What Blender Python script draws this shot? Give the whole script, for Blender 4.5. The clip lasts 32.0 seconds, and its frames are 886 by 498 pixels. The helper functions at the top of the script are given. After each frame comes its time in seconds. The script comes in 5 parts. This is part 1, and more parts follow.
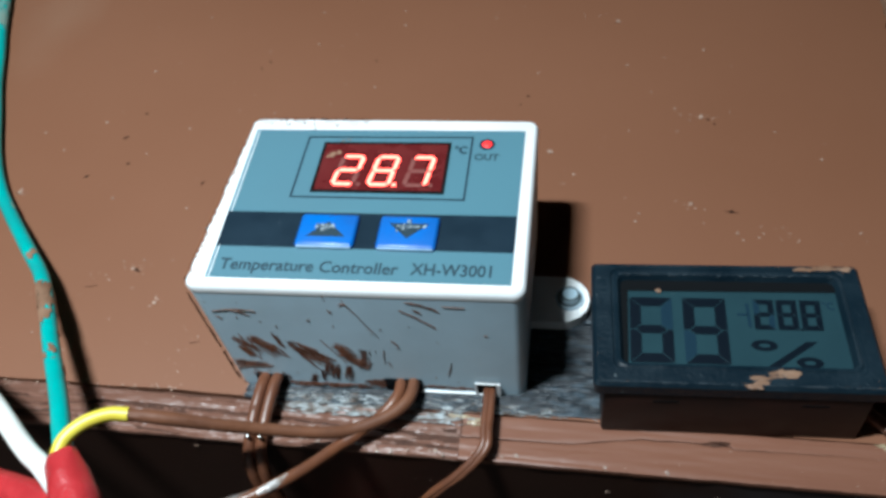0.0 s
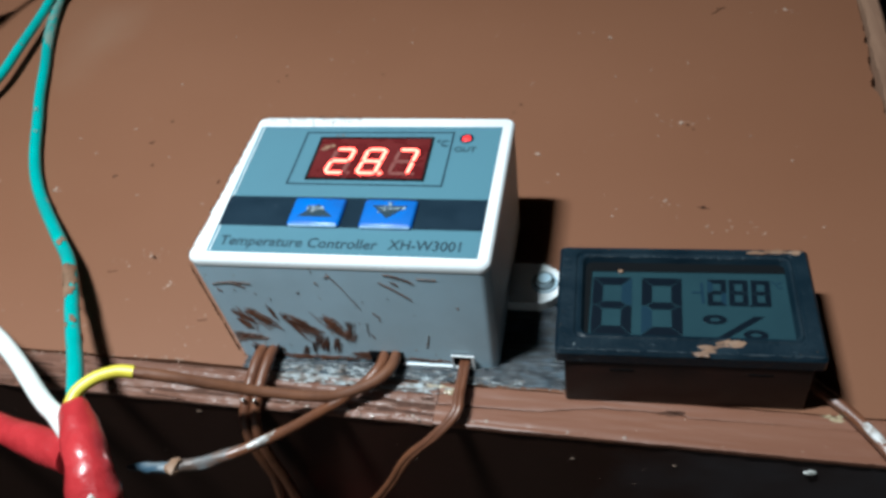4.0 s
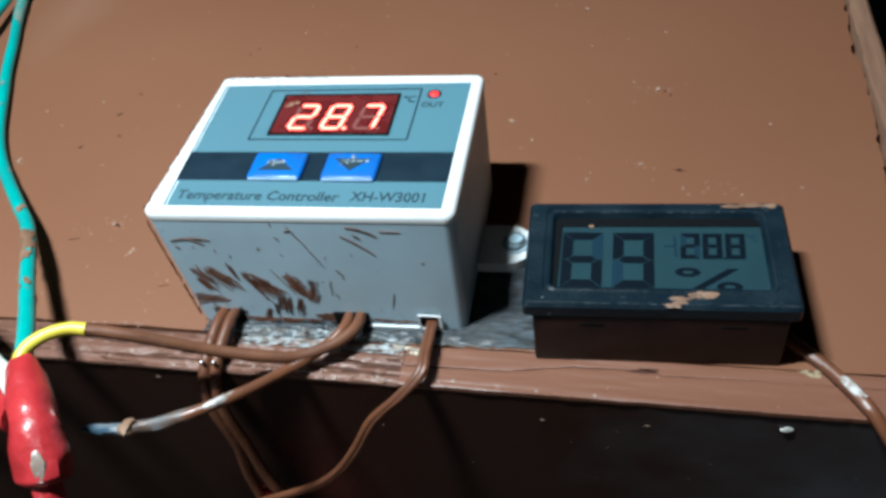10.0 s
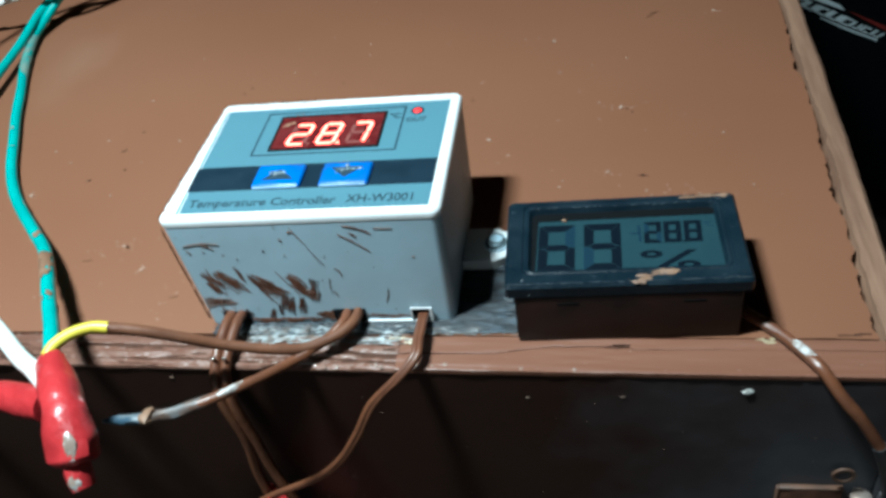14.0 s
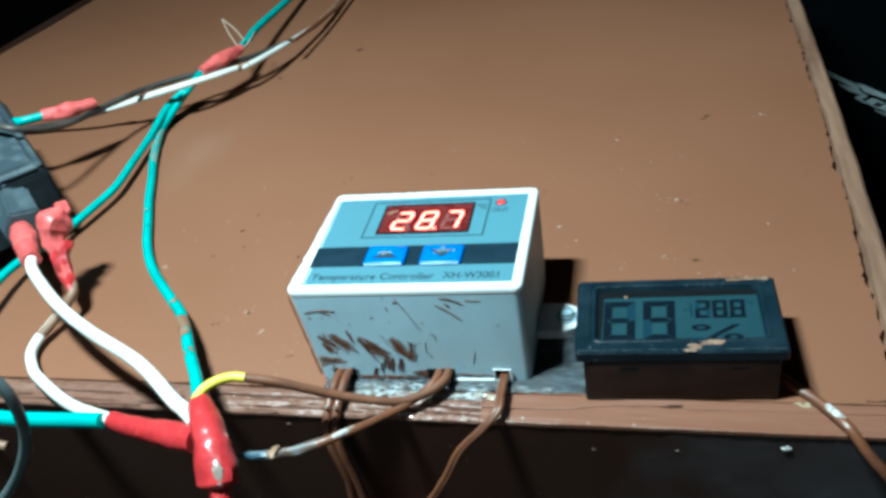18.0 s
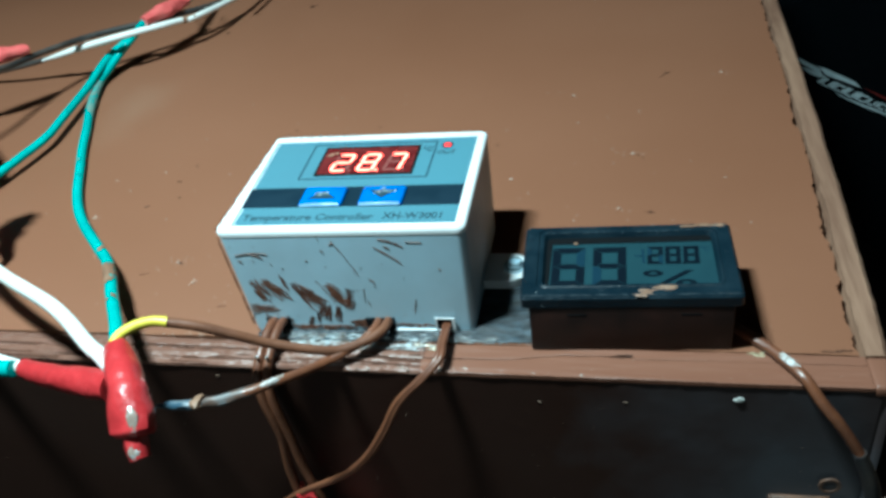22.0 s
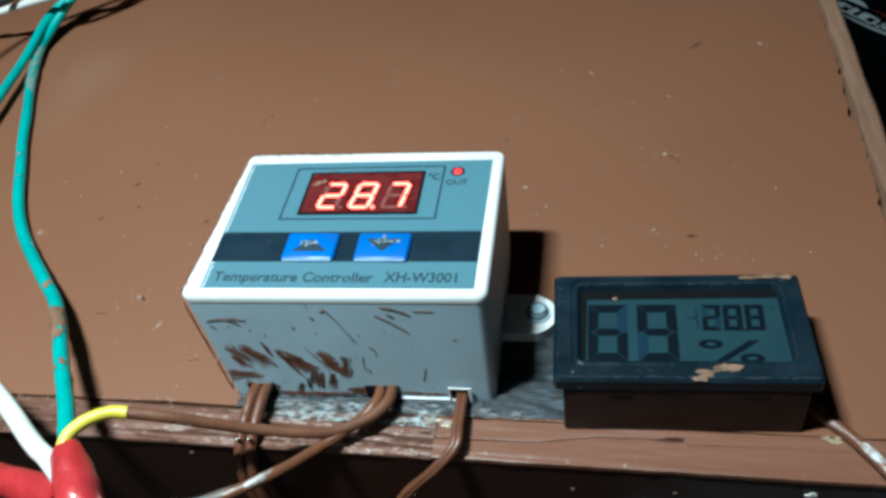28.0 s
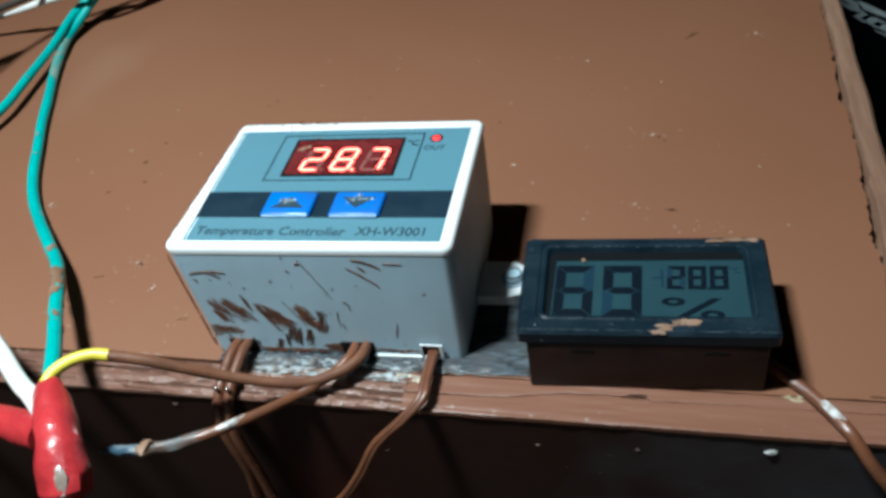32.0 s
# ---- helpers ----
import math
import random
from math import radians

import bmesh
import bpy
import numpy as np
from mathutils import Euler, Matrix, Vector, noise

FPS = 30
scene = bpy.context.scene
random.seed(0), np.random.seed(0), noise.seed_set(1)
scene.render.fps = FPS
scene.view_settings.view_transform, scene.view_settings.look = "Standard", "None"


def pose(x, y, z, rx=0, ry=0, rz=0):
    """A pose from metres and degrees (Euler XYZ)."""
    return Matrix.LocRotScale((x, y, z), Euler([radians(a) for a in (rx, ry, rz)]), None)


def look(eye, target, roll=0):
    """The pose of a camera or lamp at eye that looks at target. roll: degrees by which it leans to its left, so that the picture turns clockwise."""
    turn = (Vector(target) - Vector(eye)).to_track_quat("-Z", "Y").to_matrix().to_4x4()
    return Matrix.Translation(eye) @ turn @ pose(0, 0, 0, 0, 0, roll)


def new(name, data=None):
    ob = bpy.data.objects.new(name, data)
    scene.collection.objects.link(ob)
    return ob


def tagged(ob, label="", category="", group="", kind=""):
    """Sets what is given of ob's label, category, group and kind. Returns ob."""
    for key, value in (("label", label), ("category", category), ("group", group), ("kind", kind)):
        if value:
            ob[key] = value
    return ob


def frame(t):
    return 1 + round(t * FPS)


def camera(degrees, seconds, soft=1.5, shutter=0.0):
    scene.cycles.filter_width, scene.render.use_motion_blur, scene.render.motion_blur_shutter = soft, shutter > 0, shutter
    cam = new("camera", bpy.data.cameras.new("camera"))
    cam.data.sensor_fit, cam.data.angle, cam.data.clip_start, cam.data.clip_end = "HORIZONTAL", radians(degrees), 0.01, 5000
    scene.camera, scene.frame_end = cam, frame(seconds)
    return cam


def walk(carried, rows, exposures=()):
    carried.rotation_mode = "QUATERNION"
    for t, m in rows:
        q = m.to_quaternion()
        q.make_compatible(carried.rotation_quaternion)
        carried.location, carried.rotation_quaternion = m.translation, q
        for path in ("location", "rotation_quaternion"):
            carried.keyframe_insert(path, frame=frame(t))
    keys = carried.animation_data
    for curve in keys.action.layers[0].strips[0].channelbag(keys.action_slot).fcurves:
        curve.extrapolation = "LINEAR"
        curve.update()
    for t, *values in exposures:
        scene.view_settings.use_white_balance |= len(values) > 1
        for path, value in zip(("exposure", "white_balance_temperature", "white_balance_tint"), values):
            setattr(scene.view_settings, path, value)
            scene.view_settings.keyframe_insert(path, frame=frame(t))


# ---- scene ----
cam = camera(54.77, 32.0, soft=3.4)
CM = 0.01
# Seconds, eye and target in centimetres, roll in degrees.
PATH = [
    (0, (6.798, -8.816, 14.646), (4.544, 0.857, 3.405), -8.06),
    (0.5, (6.734, -9.253, 14.594), (4.239, 0.682, 3.636), -8.67),
    (1, (7.191, -9.478, 14.890), (4.734, 0.427, 3.896), -8.34),
    (1.5, (7.346, -10.034, 14.875), (4.776, -0.075, 3.956), -8.60),
    (2, (7.419, -10.123, 14.900), (4.741, -0.093, 4.073), -8.86),
    (2.5, (7.711, -9.900, 14.771), (4.925, 0.097, 3.941), -9.49),
    (3, (7.881, -9.815, 14.776), (5.123, 0.188, 3.943), -9.59),
    (3.5, (8.024, -10.055, 14.667), (5.119, -0.062, 3.865), -9.88),
    (4, (8.404, -10.514, 14.850), (5.362, -0.435, 4.165), -10.09),
    (4.5, (8.522, -10.612, 14.900), (5.409, -0.576, 4.195), -10.62),
    (6.5, (8.543, -11.011, 14.654), (5.653, -0.706, 4.145), -10.31),
    (7, (8.259, -10.621, 14.390), (5.456, -0.250, 3.921), -10.26),
    (7.5, (8.195, -9.997, 14.206), (5.360, 0.291, 3.664), -10.43),
    (8, (8.547, -10.154, 13.987), (5.748, 0.156, 3.459), -10.35),
    (8.5, (8.561, -11.068, 13.783), (5.736, -0.674, 3.344), -9.43),
    (9, (8.964, -10.754, 13.858), (6.060, -0.393, 3.408), -9.75),
    (9.5, (9.155, -10.442, 13.723), (6.189, -0.196, 3.177), -10.04),
    (10, (8.893, -10.889, 13.564), (5.940, -0.619, 3.037), -9.71),
    (10.5, (8.737, -11.423, 13.787), (5.815, -1.039, 3.364), -9.96),
    (11, (8.660, -11.587, 13.774), (5.855, -1.114, 3.409), -9.75),
    (11.5, (8.627, -11.591, 13.799), (5.773, -1.147, 3.417), -9.93),
    (12, (8.745, -11.752, 13.688), (5.836, -1.336, 3.294), -9.99),
    (12.5, (8.750, -12.251, 13.705), (5.696, -1.817, 3.370), -10.30),
    (13, (8.926, -12.393, 13.898), (5.907, -1.819, 3.697), -10.64),
    (13.5, (9.026, -12.800, 13.966), (6.200, -1.971, 3.979), -9.92),
    (14, (9.157, -13.088, 13.786), (6.477, -2.043, 3.997), -10.29),
    (14.5, (8.952, -13.713, 13.473), (6.544, -2.223, 4.136), -9.87),
    (15, (8.863, -14.559, 13.371), (6.094, -3.060, 4.146), -11.24),
    (15.5, (10.919, -16.802, 13.379), (8.293, -4.913, 4.618), -10.55),
    (17.5, (11.517, -19.496, 16.463), (7.005, -7.974, 7.985), -11.17),
    (18, (9.226, -15.945, 15.992), (5.590, -4.180, 7.427), -11.28),
    (18.5, (9.337, -14.455, 15.357), (6.221, -2.732, 6.534), -10.99),
    (19, (9.124, -14.350, 15.222), (5.883, -2.546, 6.552), -10.54),
    (19.5, (9.541, -13.839, 15.261), (6.201, -2.282, 6.301), -10.93),
    (20, (9.648, -14.208, 14.753), (6.255, -2.626, 5.845), -10.36),
    (20.5, (9.677, -14.415, 14.900), (6.473, -2.626, 6.196), -9.59),
    (21, (9.934, -14.420, 14.203), (6.644, -2.762, 5.356), -9.53),
    (21.5, (9.346, -15.343, 14.369), (6.218, -3.571, 5.615), -8.72),
    (22, (9.517, -15.560, 14.197), (6.457, -3.790, 5.416), -8.95),
    (22.5, (10.208, -15.407, 14.393), (6.916, -3.688, 5.627), -9.68),
    (23, (9.964, -14.940, 14.163), (6.789, -3.216, 5.362), -8.88),
    (23.5, (9.937, -14.969, 14.112), (6.720, -3.297, 5.257), -8.85),
    (24, (9.716, -15.252, 13.925), (6.521, -3.447, 5.239), -8.73),
    (24.5, (9.460, -15.365, 13.784), (6.411, -3.491, 5.141), -8.26),
    (25, (9.181, -14.181, 15.334), (6.261, -2.586, 6.277), -8.59),
    (25.5, (8.107, -11.425, 15.559), (5.526, -0.440, 5.676), -8.50),
    (27.5, (8.017, -10.617, 15.310), (5.360, -0.100, 4.950), -9.44),
    (28, (8.036, -10.773, 14.738), (5.397, -0.085, 4.550), -9.33),
    (28.5, (8.019, -10.803, 14.611), (5.258, -0.122, 4.448), -9.54),
    (29, (8.387, -10.828, 14.467), (5.547, -0.062, 4.416), -10.35),
    (29.5, (8.891, -10.867, 14.867), (5.994, -0.017, 4.922), -10.40),
    (30, (9.112, -11.205, 15.000), (6.052, -0.343, 5.118), -10.35),
    (30.5, (9.717, -11.663, 14.892), (6.510, -0.799, 5.059), -10.86),
    (31, (9.360, -11.886, 14.513), (5.971, -1.012, 4.753), -10.96),
    (31.5, (9.688, -11.375, 14.206), (6.258, -0.483, 4.480), -11.18),
    (32, (9.580, -11.905, 13.885), (6.217, -1.016, 4.132), -10.51),
]
# Seconds, stops, kelvin, tint: the camera's own exposure and white balance drift.
EXPOSURES = [
    (0.0, -0.02, 6320, 6), (4.5, 0.0, 6320, 5), (7.0, 0.12, 6350, 6), (9.0, 0.2, 6320, 5), (13.0, 0.35, 6180, 1), (15.0, 0.52, 5820, -8), (15.5, 0.63, 5800, -9),
    (17.5, 1.0, 5480, -14), (18.0, 0.66, 5680, -14), (20.0, 0.45, 5750, -16), (23.0, 0.45, 5500, -14), (25.0, 0.5, 5350, -12), (25.5, 0.4, 5500, -9), (27.5, 0.13, 6050, -4), (28.0, 0.10, 6080, -4), (31.0, 0.17, 6200, -1), (32.0, 0.2, 6250, 1),
]
walk(cam, [(t, look(Vector(eye) * CM, Vector(target) * CM, roll)) for t, eye, target, roll in PATH], EXPOSURES)

# ---- light: one short white lamp bar above the front left, nothing else but a faint night glow ----
world = bpy.data.worlds.new("night")
world.use_nodes = True
world.node_tree.nodes["Background"].inputs[0].default_value = (0.55, 0.75, 1.0, 1)
world.node_tree.nodes["Background"].inputs[1].default_value = 0.017
scene.world = world
bulb = bpy.data.lights.new("lamp_bar", "AREA")
bulb.shape, bulb.size, bulb.size_y = "RECTANGLE", 0.075, 0.014
bulb.energy, bulb.color = 4.25, (0.92, 1.0, 1.06)
new("lamp_bar", bulb).matrix_basis = pose(-7.0 * CM, -5.6 * CM, 45.0 * CM, -2, 3, 0)


# ---- materials ----
def surface(name, base, rough=0.5, metal=0.0, other=None, scale=60.0, contrast=(0.35, 0.65), stretch=(1, 1, 1),
            bump=0.0, bump_scale=400.0, rough_to=None, specks=None, speck_scale=500.0, speck_cut=0.78, coat=0.0, spec=0.5):
    """A painted, moulded or grown surface: two colours mixed by noise, fine relief, patches of other gloss, and specks."""
    m = bpy.data.materials.new(name)
    m.use_nodes = True
    nt = m.node_tree
    n, li = nt.nodes, nt.links
    b = n["Principled BSDF"]
    b.inputs["Roughness"].default_value, b.inputs["Metallic"].default_value = rough, metal
    b.inputs["Coat Weight"].default_value = coat
    b.inputs["Specular IOR Level"].default_value = spec
    base = base if len(base) == 4 else (*base, 1)
    b.inputs["Base Color"].default_value = base
    tc, mp = n.new("ShaderNodeTexCoord"), n.new("ShaderNodeMapping")
    mp.inputs["Scale"].default_value = stretch
    li.new(tc.outputs["Object"], mp.inputs["Vector"])
    colour = None
    nz = n.new("ShaderNodeTexNoise")
    nz.inputs["Scale"].default_value, nz.inputs["Detail"].default_value = scale, 6
    li.new(mp.outputs[0], nz.inputs["Vector"])
    ramp = n.new("ShaderNodeMapRange")
    ramp.inputs["From Min"].default_value, ramp.inputs["From Max"].default_value = contrast
    li.new(nz.outputs["Fac"], ramp.inputs["Value"])
    if other is not None:
        mix = n.new("ShaderNodeMix")
        mix.data_type = "RGBA"
        mix.inputs["A"].default_value = base
        mix.inputs["B"].default_value = other if len(other) == 4 else (*other, 1)
        li.new(ramp.outputs[0], mix.inputs["Factor"])
        colour = mix.outputs["Result"]
    if specks is not None:
        sn = n.new("ShaderNodeTexNoise")
        sn.inputs["Scale"].default_value, sn.inputs["Detail"].default_value = speck_scale, 2
        li.new(tc.outputs["Object"], sn.inputs["Vector"])
        cut = n.new("ShaderNodeMapRange")
        cut.inputs["From Min"].default_value, cut.inputs["From Max"].default_value = speck_cut, speck_cut + 0.04
        li.new(sn.outputs["Fac"], cut.inputs["Value"])
        mix2 = n.new("ShaderNodeMix")
        mix2.data_type = "RGBA"
        mix2.inputs["A"].default_value = base
        mix2.inputs["B"].default_value = specks if len(specks) == 4 else (*specks, 1)
        if colour:
            li.new(colour, mix2.inputs["A"])
        li.new(cut.outputs[0], mix2.inputs["Factor"])
        colour = mix2.outputs["Result"]
    if colour:
        li.new(colour, b.inputs["Base Color"])
    if rough_to is not None:
        rr = n.new("ShaderNodeMapRange")
        rr.inputs["To Min"].default_value, rr.inputs["To Max"].default_value = rough, rough_to
        li.new(ramp.outputs[0], rr.inputs["Value"])
        li.new(rr.outputs[0], b.inputs["Roughness"])
    if bump:
        bn = n.new("ShaderNodeTexNoise")
        bn.inputs["Scale"].default_value, bn.inputs["Detail"].default_value = bump_scale, 5
        li.new(mp.outputs[0], bn.inputs["Vector"])
        bp = n.new("ShaderNodeBump")
        bp.inputs["Strength"].default_value, bp.inputs["Distance"].default_value = bump, 0.0006
        li.new(bn.outputs["Fac"], bp.inputs["Height"])
        li.new(bp.outputs[0], b.inputs["Normal"])
    return m


def glowing(name, colour, strength):
    m = bpy.data.materials.new(name)
    m.use_nodes = True
    b = m.node_tree.nodes["Principled BSDF"]
    b.inputs["Base Color"].default_value = (*colour, 1)
    b.inputs["Emission Color"].default_value = (*colour, 1)
    b.inputs["Emission Strength"].default_value = strength
    return m


BROWN, BROWN2 = (0.170, 0.070, 0.036), (0.205, 0.089, 0.048)
M_PANEL = surface("brown_gloss_paint", BROWN, 0.46, other=BROWN2, scale=7, contrast=(0.2, 0.8), bump=0.05,
                  bump_scale=260, rough_to=0.55, specks=(0.30, 0.20, 0.15), speck_scale=420, speck_cut=0.775)


def weathered_edge(name, base, other, worn, bump, gloss):
    """Paint over plywood edge grain: long plies, dark splits, pale scuffed flakes and lumps. worn: how far the flakes have spread."""
    m = surface(name, base, gloss, other=other, scale=70, contrast=(0.40, 0.66), stretch=(0.10, 1.5, 2.0), bump=bump, bump_scale=330, rough_to=gloss - 0.08, spec=0.35)
    nt = m.node_tree
    n, li = nt.nodes, nt.links
    b = n["Principled BSDF"]
    colour = b.inputs["Base Color"].links[0].from_socket
    tc = n["Texture Coordinate"]

    def mask(scale, stretch, lo, hi, detail=5):
        mp, nz, mr = n.new("ShaderNodeMapping"), n.new("ShaderNodeTexNoise"), n.new("ShaderNodeMapRange")
        mp.inputs["Scale"].default_value = stretch
        nz.inputs["Scale"].default_value, nz.inputs["Detail"].default_value = scale, detail
        mr.inputs["From Min"].default_value, mr.inputs["From Max"].default_value = lo, hi
        li.new(tc.outputs["Object"], mp.inputs["Vector"])
        li.new(mp.outputs[0], nz.inputs["Vector"])
        li.new(nz.outputs["Fac"], mr.inputs["Value"])
        return mr.outputs[0]

    def times(p, q):
        k = n.new("ShaderNodeMath")
        k.operation = "MULTIPLY"
        li.new(p, k.inputs[0])
        li.new(q, k.inputs[1])
        return k.outputs[0]

    def over(under, tint, fac):
        mx = n.new("ShaderNodeMix")
        mx.data_type = "RGBA"
        mx.inputs["B"].default_value = (*tint, 1)
        li.new(under, mx.inputs["A"])
        li.new(fac, mx.inputs["Factor"])
        return mx.outputs["Result"]

    flakes = times(mask(90, (0.16, 2.2, 1), 0.64 - 0.16 * worn, 0.74 - 0.12 * worn), mask(900, (0.4, 1, 1), 0.46, 0.60))
    colour = over(colour, (0.25, 0.165, 0.135), flakes)
    splits = times(mask(55, (0.06, 2.6, 1), 0.62 + 0.08 * (1 - worn), 0.66 + 0.08 * (1 - worn)), mask(40, (1, 1, 1), 0.42, 0.5))
    colour = over(colour, (0.022, 0.010, 0.007), splits)
    chips = times(mask(620, (0.6, 1, 1), 0.69, 0.75), mask(120, (0.5, 1, 1), 0.52, 0.62))
    colour = over(colour, (0.25, 0.155, 0.115), chips)
    li.new(colour, b.inputs["Base Color"])
    return m


M_EDGE = weathered_edge("painted_plywood_edge", (0.182, 0.080, 0.050), (0.165, 0.071, 0.044), 0.12, 0.25, 0.46)
M_PLY = weathered_edge("weathered_plywood_edge", (0.180, 0.090, 0.064), (0.135, 0.066, 0.046), 0.6, 0.8, 0.38)
M_RAW = surface("raw_plywood_edge", (0.24, 0.135, 0.085), 0.7, other=(0.15, 0.075, 0.045), scale=120, stretch=(2.0, 0.2, 2.0), bump=0.6, bump_scale=350)
M_FRONT = surface("dark_brown_varnish", (0.032, 0.0135, 0.0088), 0.45, spec=0.25, other=(0.038, 0.020, 0.015), contrast=(0.50, 0.85), scale=11, bump=0.12, bump_scale=220,
                  rough_to=0.6, specks=(0.14, 0.11, 0.09), speck_scale=300, speck_cut=0.77)


def dusty(m, centre, size, tint, grain=45, blotch=1.6):
    """A cloudy patch with an uneven border: wiped dust, a pale smear or a painted sheen."""
    nt = m.node_tree
    n, li = nt.nodes, nt.links
    b = n["Principled BSDF"]
    under = b.inputs["Base Color"].links[0].from_socket
    tc, mp, ln = n["Texture Coordinate"], n.new("ShaderNodeMapping"), n.new("ShaderNodeVectorMath")
    mp.vector_type = "TEXTURE"
    mp.inputs["Location"].default_value, mp.inputs["Scale"].default_value = centre, size
    ln.operation = "LENGTH"
    nz, add, mr = n.new("ShaderNodeTexNoise"), n.new("ShaderNodeMath"), n.new("ShaderNodeMapRange")
    nz.inputs["Scale"].default_value, nz.inputs["Detail"].default_value = grain, 8
    add.operation = "MULTIPLY_ADD"
    add.inputs[1].default_value = blotch
    mr.inputs["From Min"].default_value, mr.inputs["From Max"].default_value = blotch / 2 + 1.1, blotch / 2 + 0.1
    li.new(tc.outputs["Object"], mp.inputs["Vector"])
    li.new(tc.outputs["Object"], nz.inputs["Vector"])
    li.new(mp.outputs[0], ln.inputs[0])
    li.new(nz.outputs["Fac"], add.inputs[0])
    li.new(ln.outputs["Value"], add.inputs[2])
    li.new(add.outputs[0], mr.inputs["Value"])
    mx = n.new("ShaderNodeMix")
    mx.data_type = "RGBA"
    mx.inputs["B"].default_value = (*tint, 1)
    li.new(under, mx.inputs["A"])
    li.new(mr.outputs[0], mx.inputs["Factor"])
    li.new(mx.outputs["Result"], b.inputs["Base Color"])


# Blue-grey patch paints a reflected sheen into the front board's colour.
dusty(M_FRONT, (0.136, -0.015, 0.515), (0.047, 0.2, 0.075), (0.066, 0.066, 0.074))
dusty(M_PANEL, (-0.097, 0.131, 0.56), (0.012, 0.030, 0.3), (0.208, 0.100, 0.058))
M_PAINT = surface("brown_paint_smear", (0.135, 0.052, 0.027), 0.5, other=(0.065, 0.025, 0.014), scale=300, bump=0.5, bump_scale=900)
M_CASE = surface("light_grey_plastic", (0.44, 0.61, 0.71), 0.45, other=(0.39, 0.53, 0.61), scale=55, bump=0.03, bump_scale=1500, rough_to=0.58, specks=(0.20, 0.22, 0.22), speck_scale=330, speck_cut=0.745)
M_WHITE = surface("white_plastic", (0.82, 0.86, 0.87), 0.4, other=(0.74, 0.78, 0.79), scale=60, bump=0.05, bump_scale=1200, specks=(0.42, 0.34, 0.28), speck_scale=380, speck_cut=0.74)
M_LABEL = surface("blue_grey_label_film", (0.077, 0.186, 0.234), 0.38, other=(0.070, 0.168, 0.214), scale=25, specks=(0.35, 0.45, 0.5), speck_scale=700, speck_cut=0.80, rough_to=0.5)
M_STRIPE = surface("dark_printed_band", (0.0055, 0.0165, 0.028), 0.35, other=(0.010, 0.024, 0.038), scale=200, specks=(0.13, 0.17, 0.2), speck_scale=900, speck_cut=0.74)
M_INK = surface("dark_blue_ink", (0.004, 0.010, 0.022), 0.8, spec=0.15)
M_TEXT = surface("faded_blue_ink", (0.016, 0.038, 0.054), 0.6, spec=0.3)
M_BLUE = surface("blue_button_plastic", (0.004, 0.135, 0.50), 0.3, other=(0.006, 0.105, 0.40), scale=150, rough_to=0.45)
M_WORN = surface("worn_clear_plastic", (0.34, 0.42, 0.46), 0.3, other=(0.06, 0.09, 0.12), scale=900, contrast=(0.4, 0.6), bump=0.6, bump_scale=1500)
M_WINDOW = surface("dark_red_filter", (0.090, 0.010, 0.011), 0.22, other=(0.12, 0.016, 0.016), scale=200, rough_to=0.35)
M_GHOST = surface("unlit_segment", (0.19, 0.060, 0.052), 0.5)
M_LIT = glowing("lit_red_segment", (1.0, 0.105, 0.078), 8.0)
M_LED = glowing("lit_red_lamp", (1.0, 0.03, 0.03), 0.75)
M_DARK = surface("dark_slot", (0.004, 0.005, 0.006), 0.8, spec=0.08)
M_BLACKP = surface("navy_black_plastic", (0.0024, 0.0092, 0.0155), 0.36, other=(0.0046, 0.0148, 0.0230), scale=110, bump=0.3, bump_scale=1300, spec=0.25,
                   rough_to=0.55, specks=(0.16, 0.19, 0.2), speck_scale=620, speck_cut=0.745)
M_BODY = surface("brown_smeared_black_plastic", (0.0075, 0.0036, 0.0030), 0.45, other=(0.022, 0.0075, 0.0048), scale=120, rough_to=0.6, bump=0.1, spec=0.25)
M_LCD = surface("grey_green_display", (0.0175, 0.046, 0.056), 0.25, spec=0.3, other=(0.0155, 0.040, 0.050), scale=80, specks=(0.25, 0.3, 0.3), speck_scale=900, speck_cut=0.79)
M_SEG = surface("dark_display_segment", (0.0025, 0.006, 0.011), 0.35, spec=0.3)
M_FAINT = surface("faint_display_segment", (0.0085, 0.027, 0.044), 0.3)
M_SCUFF = surface("scuffed_plastic", (0.11, 0.14, 0.16), 0.55, other=(0.04, 0.06, 0.075), scale=500)
M_GREEN = surface("teal_green_insulation", (0.003, 0.36, 0.33), 0.35, other=(0.004, 0.29, 0.27), scale=120, rough_to=0.5, specks=(0.17, 0.09, 0.05), speck_scale=230, speck_cut=0.735)
M_WIRE_W = surface("white_insulation", (0.72, 0.74, 0.71), 0.4, other=(0.60, 0.60, 0.56), scale=90, rough_to=0.5)
M_WIRE_B = surface("brown_painted_insulation", (0.158, 0.060, 0.029), 0.30, other=(0.112, 0.041, 0.021), scale=160, rough_to=0.44, bump=0.18, bump_scale=500, coat=0.1)
M_WIRE_M = surface("matt_brown_painted_insulation", (0.155, 0.063, 0.032), 0.55, other=(0.115, 0.046, 0.024), scale=160, rough_to=0.65, bump=0.25, bump_scale=400, spec=0.3)
M_TAN = surface("tan_painted_insulation", (0.25, 0.15, 0.095), 0.5, other=(0.16, 0.085, 0.05), scale=160)
M_THIN = surface("thin_paint_film", (0.17, 0.25, 0.21), 0.5, other=(0.10, 0.27, 0.24), scale=200, contrast=(0.4, 0.6))
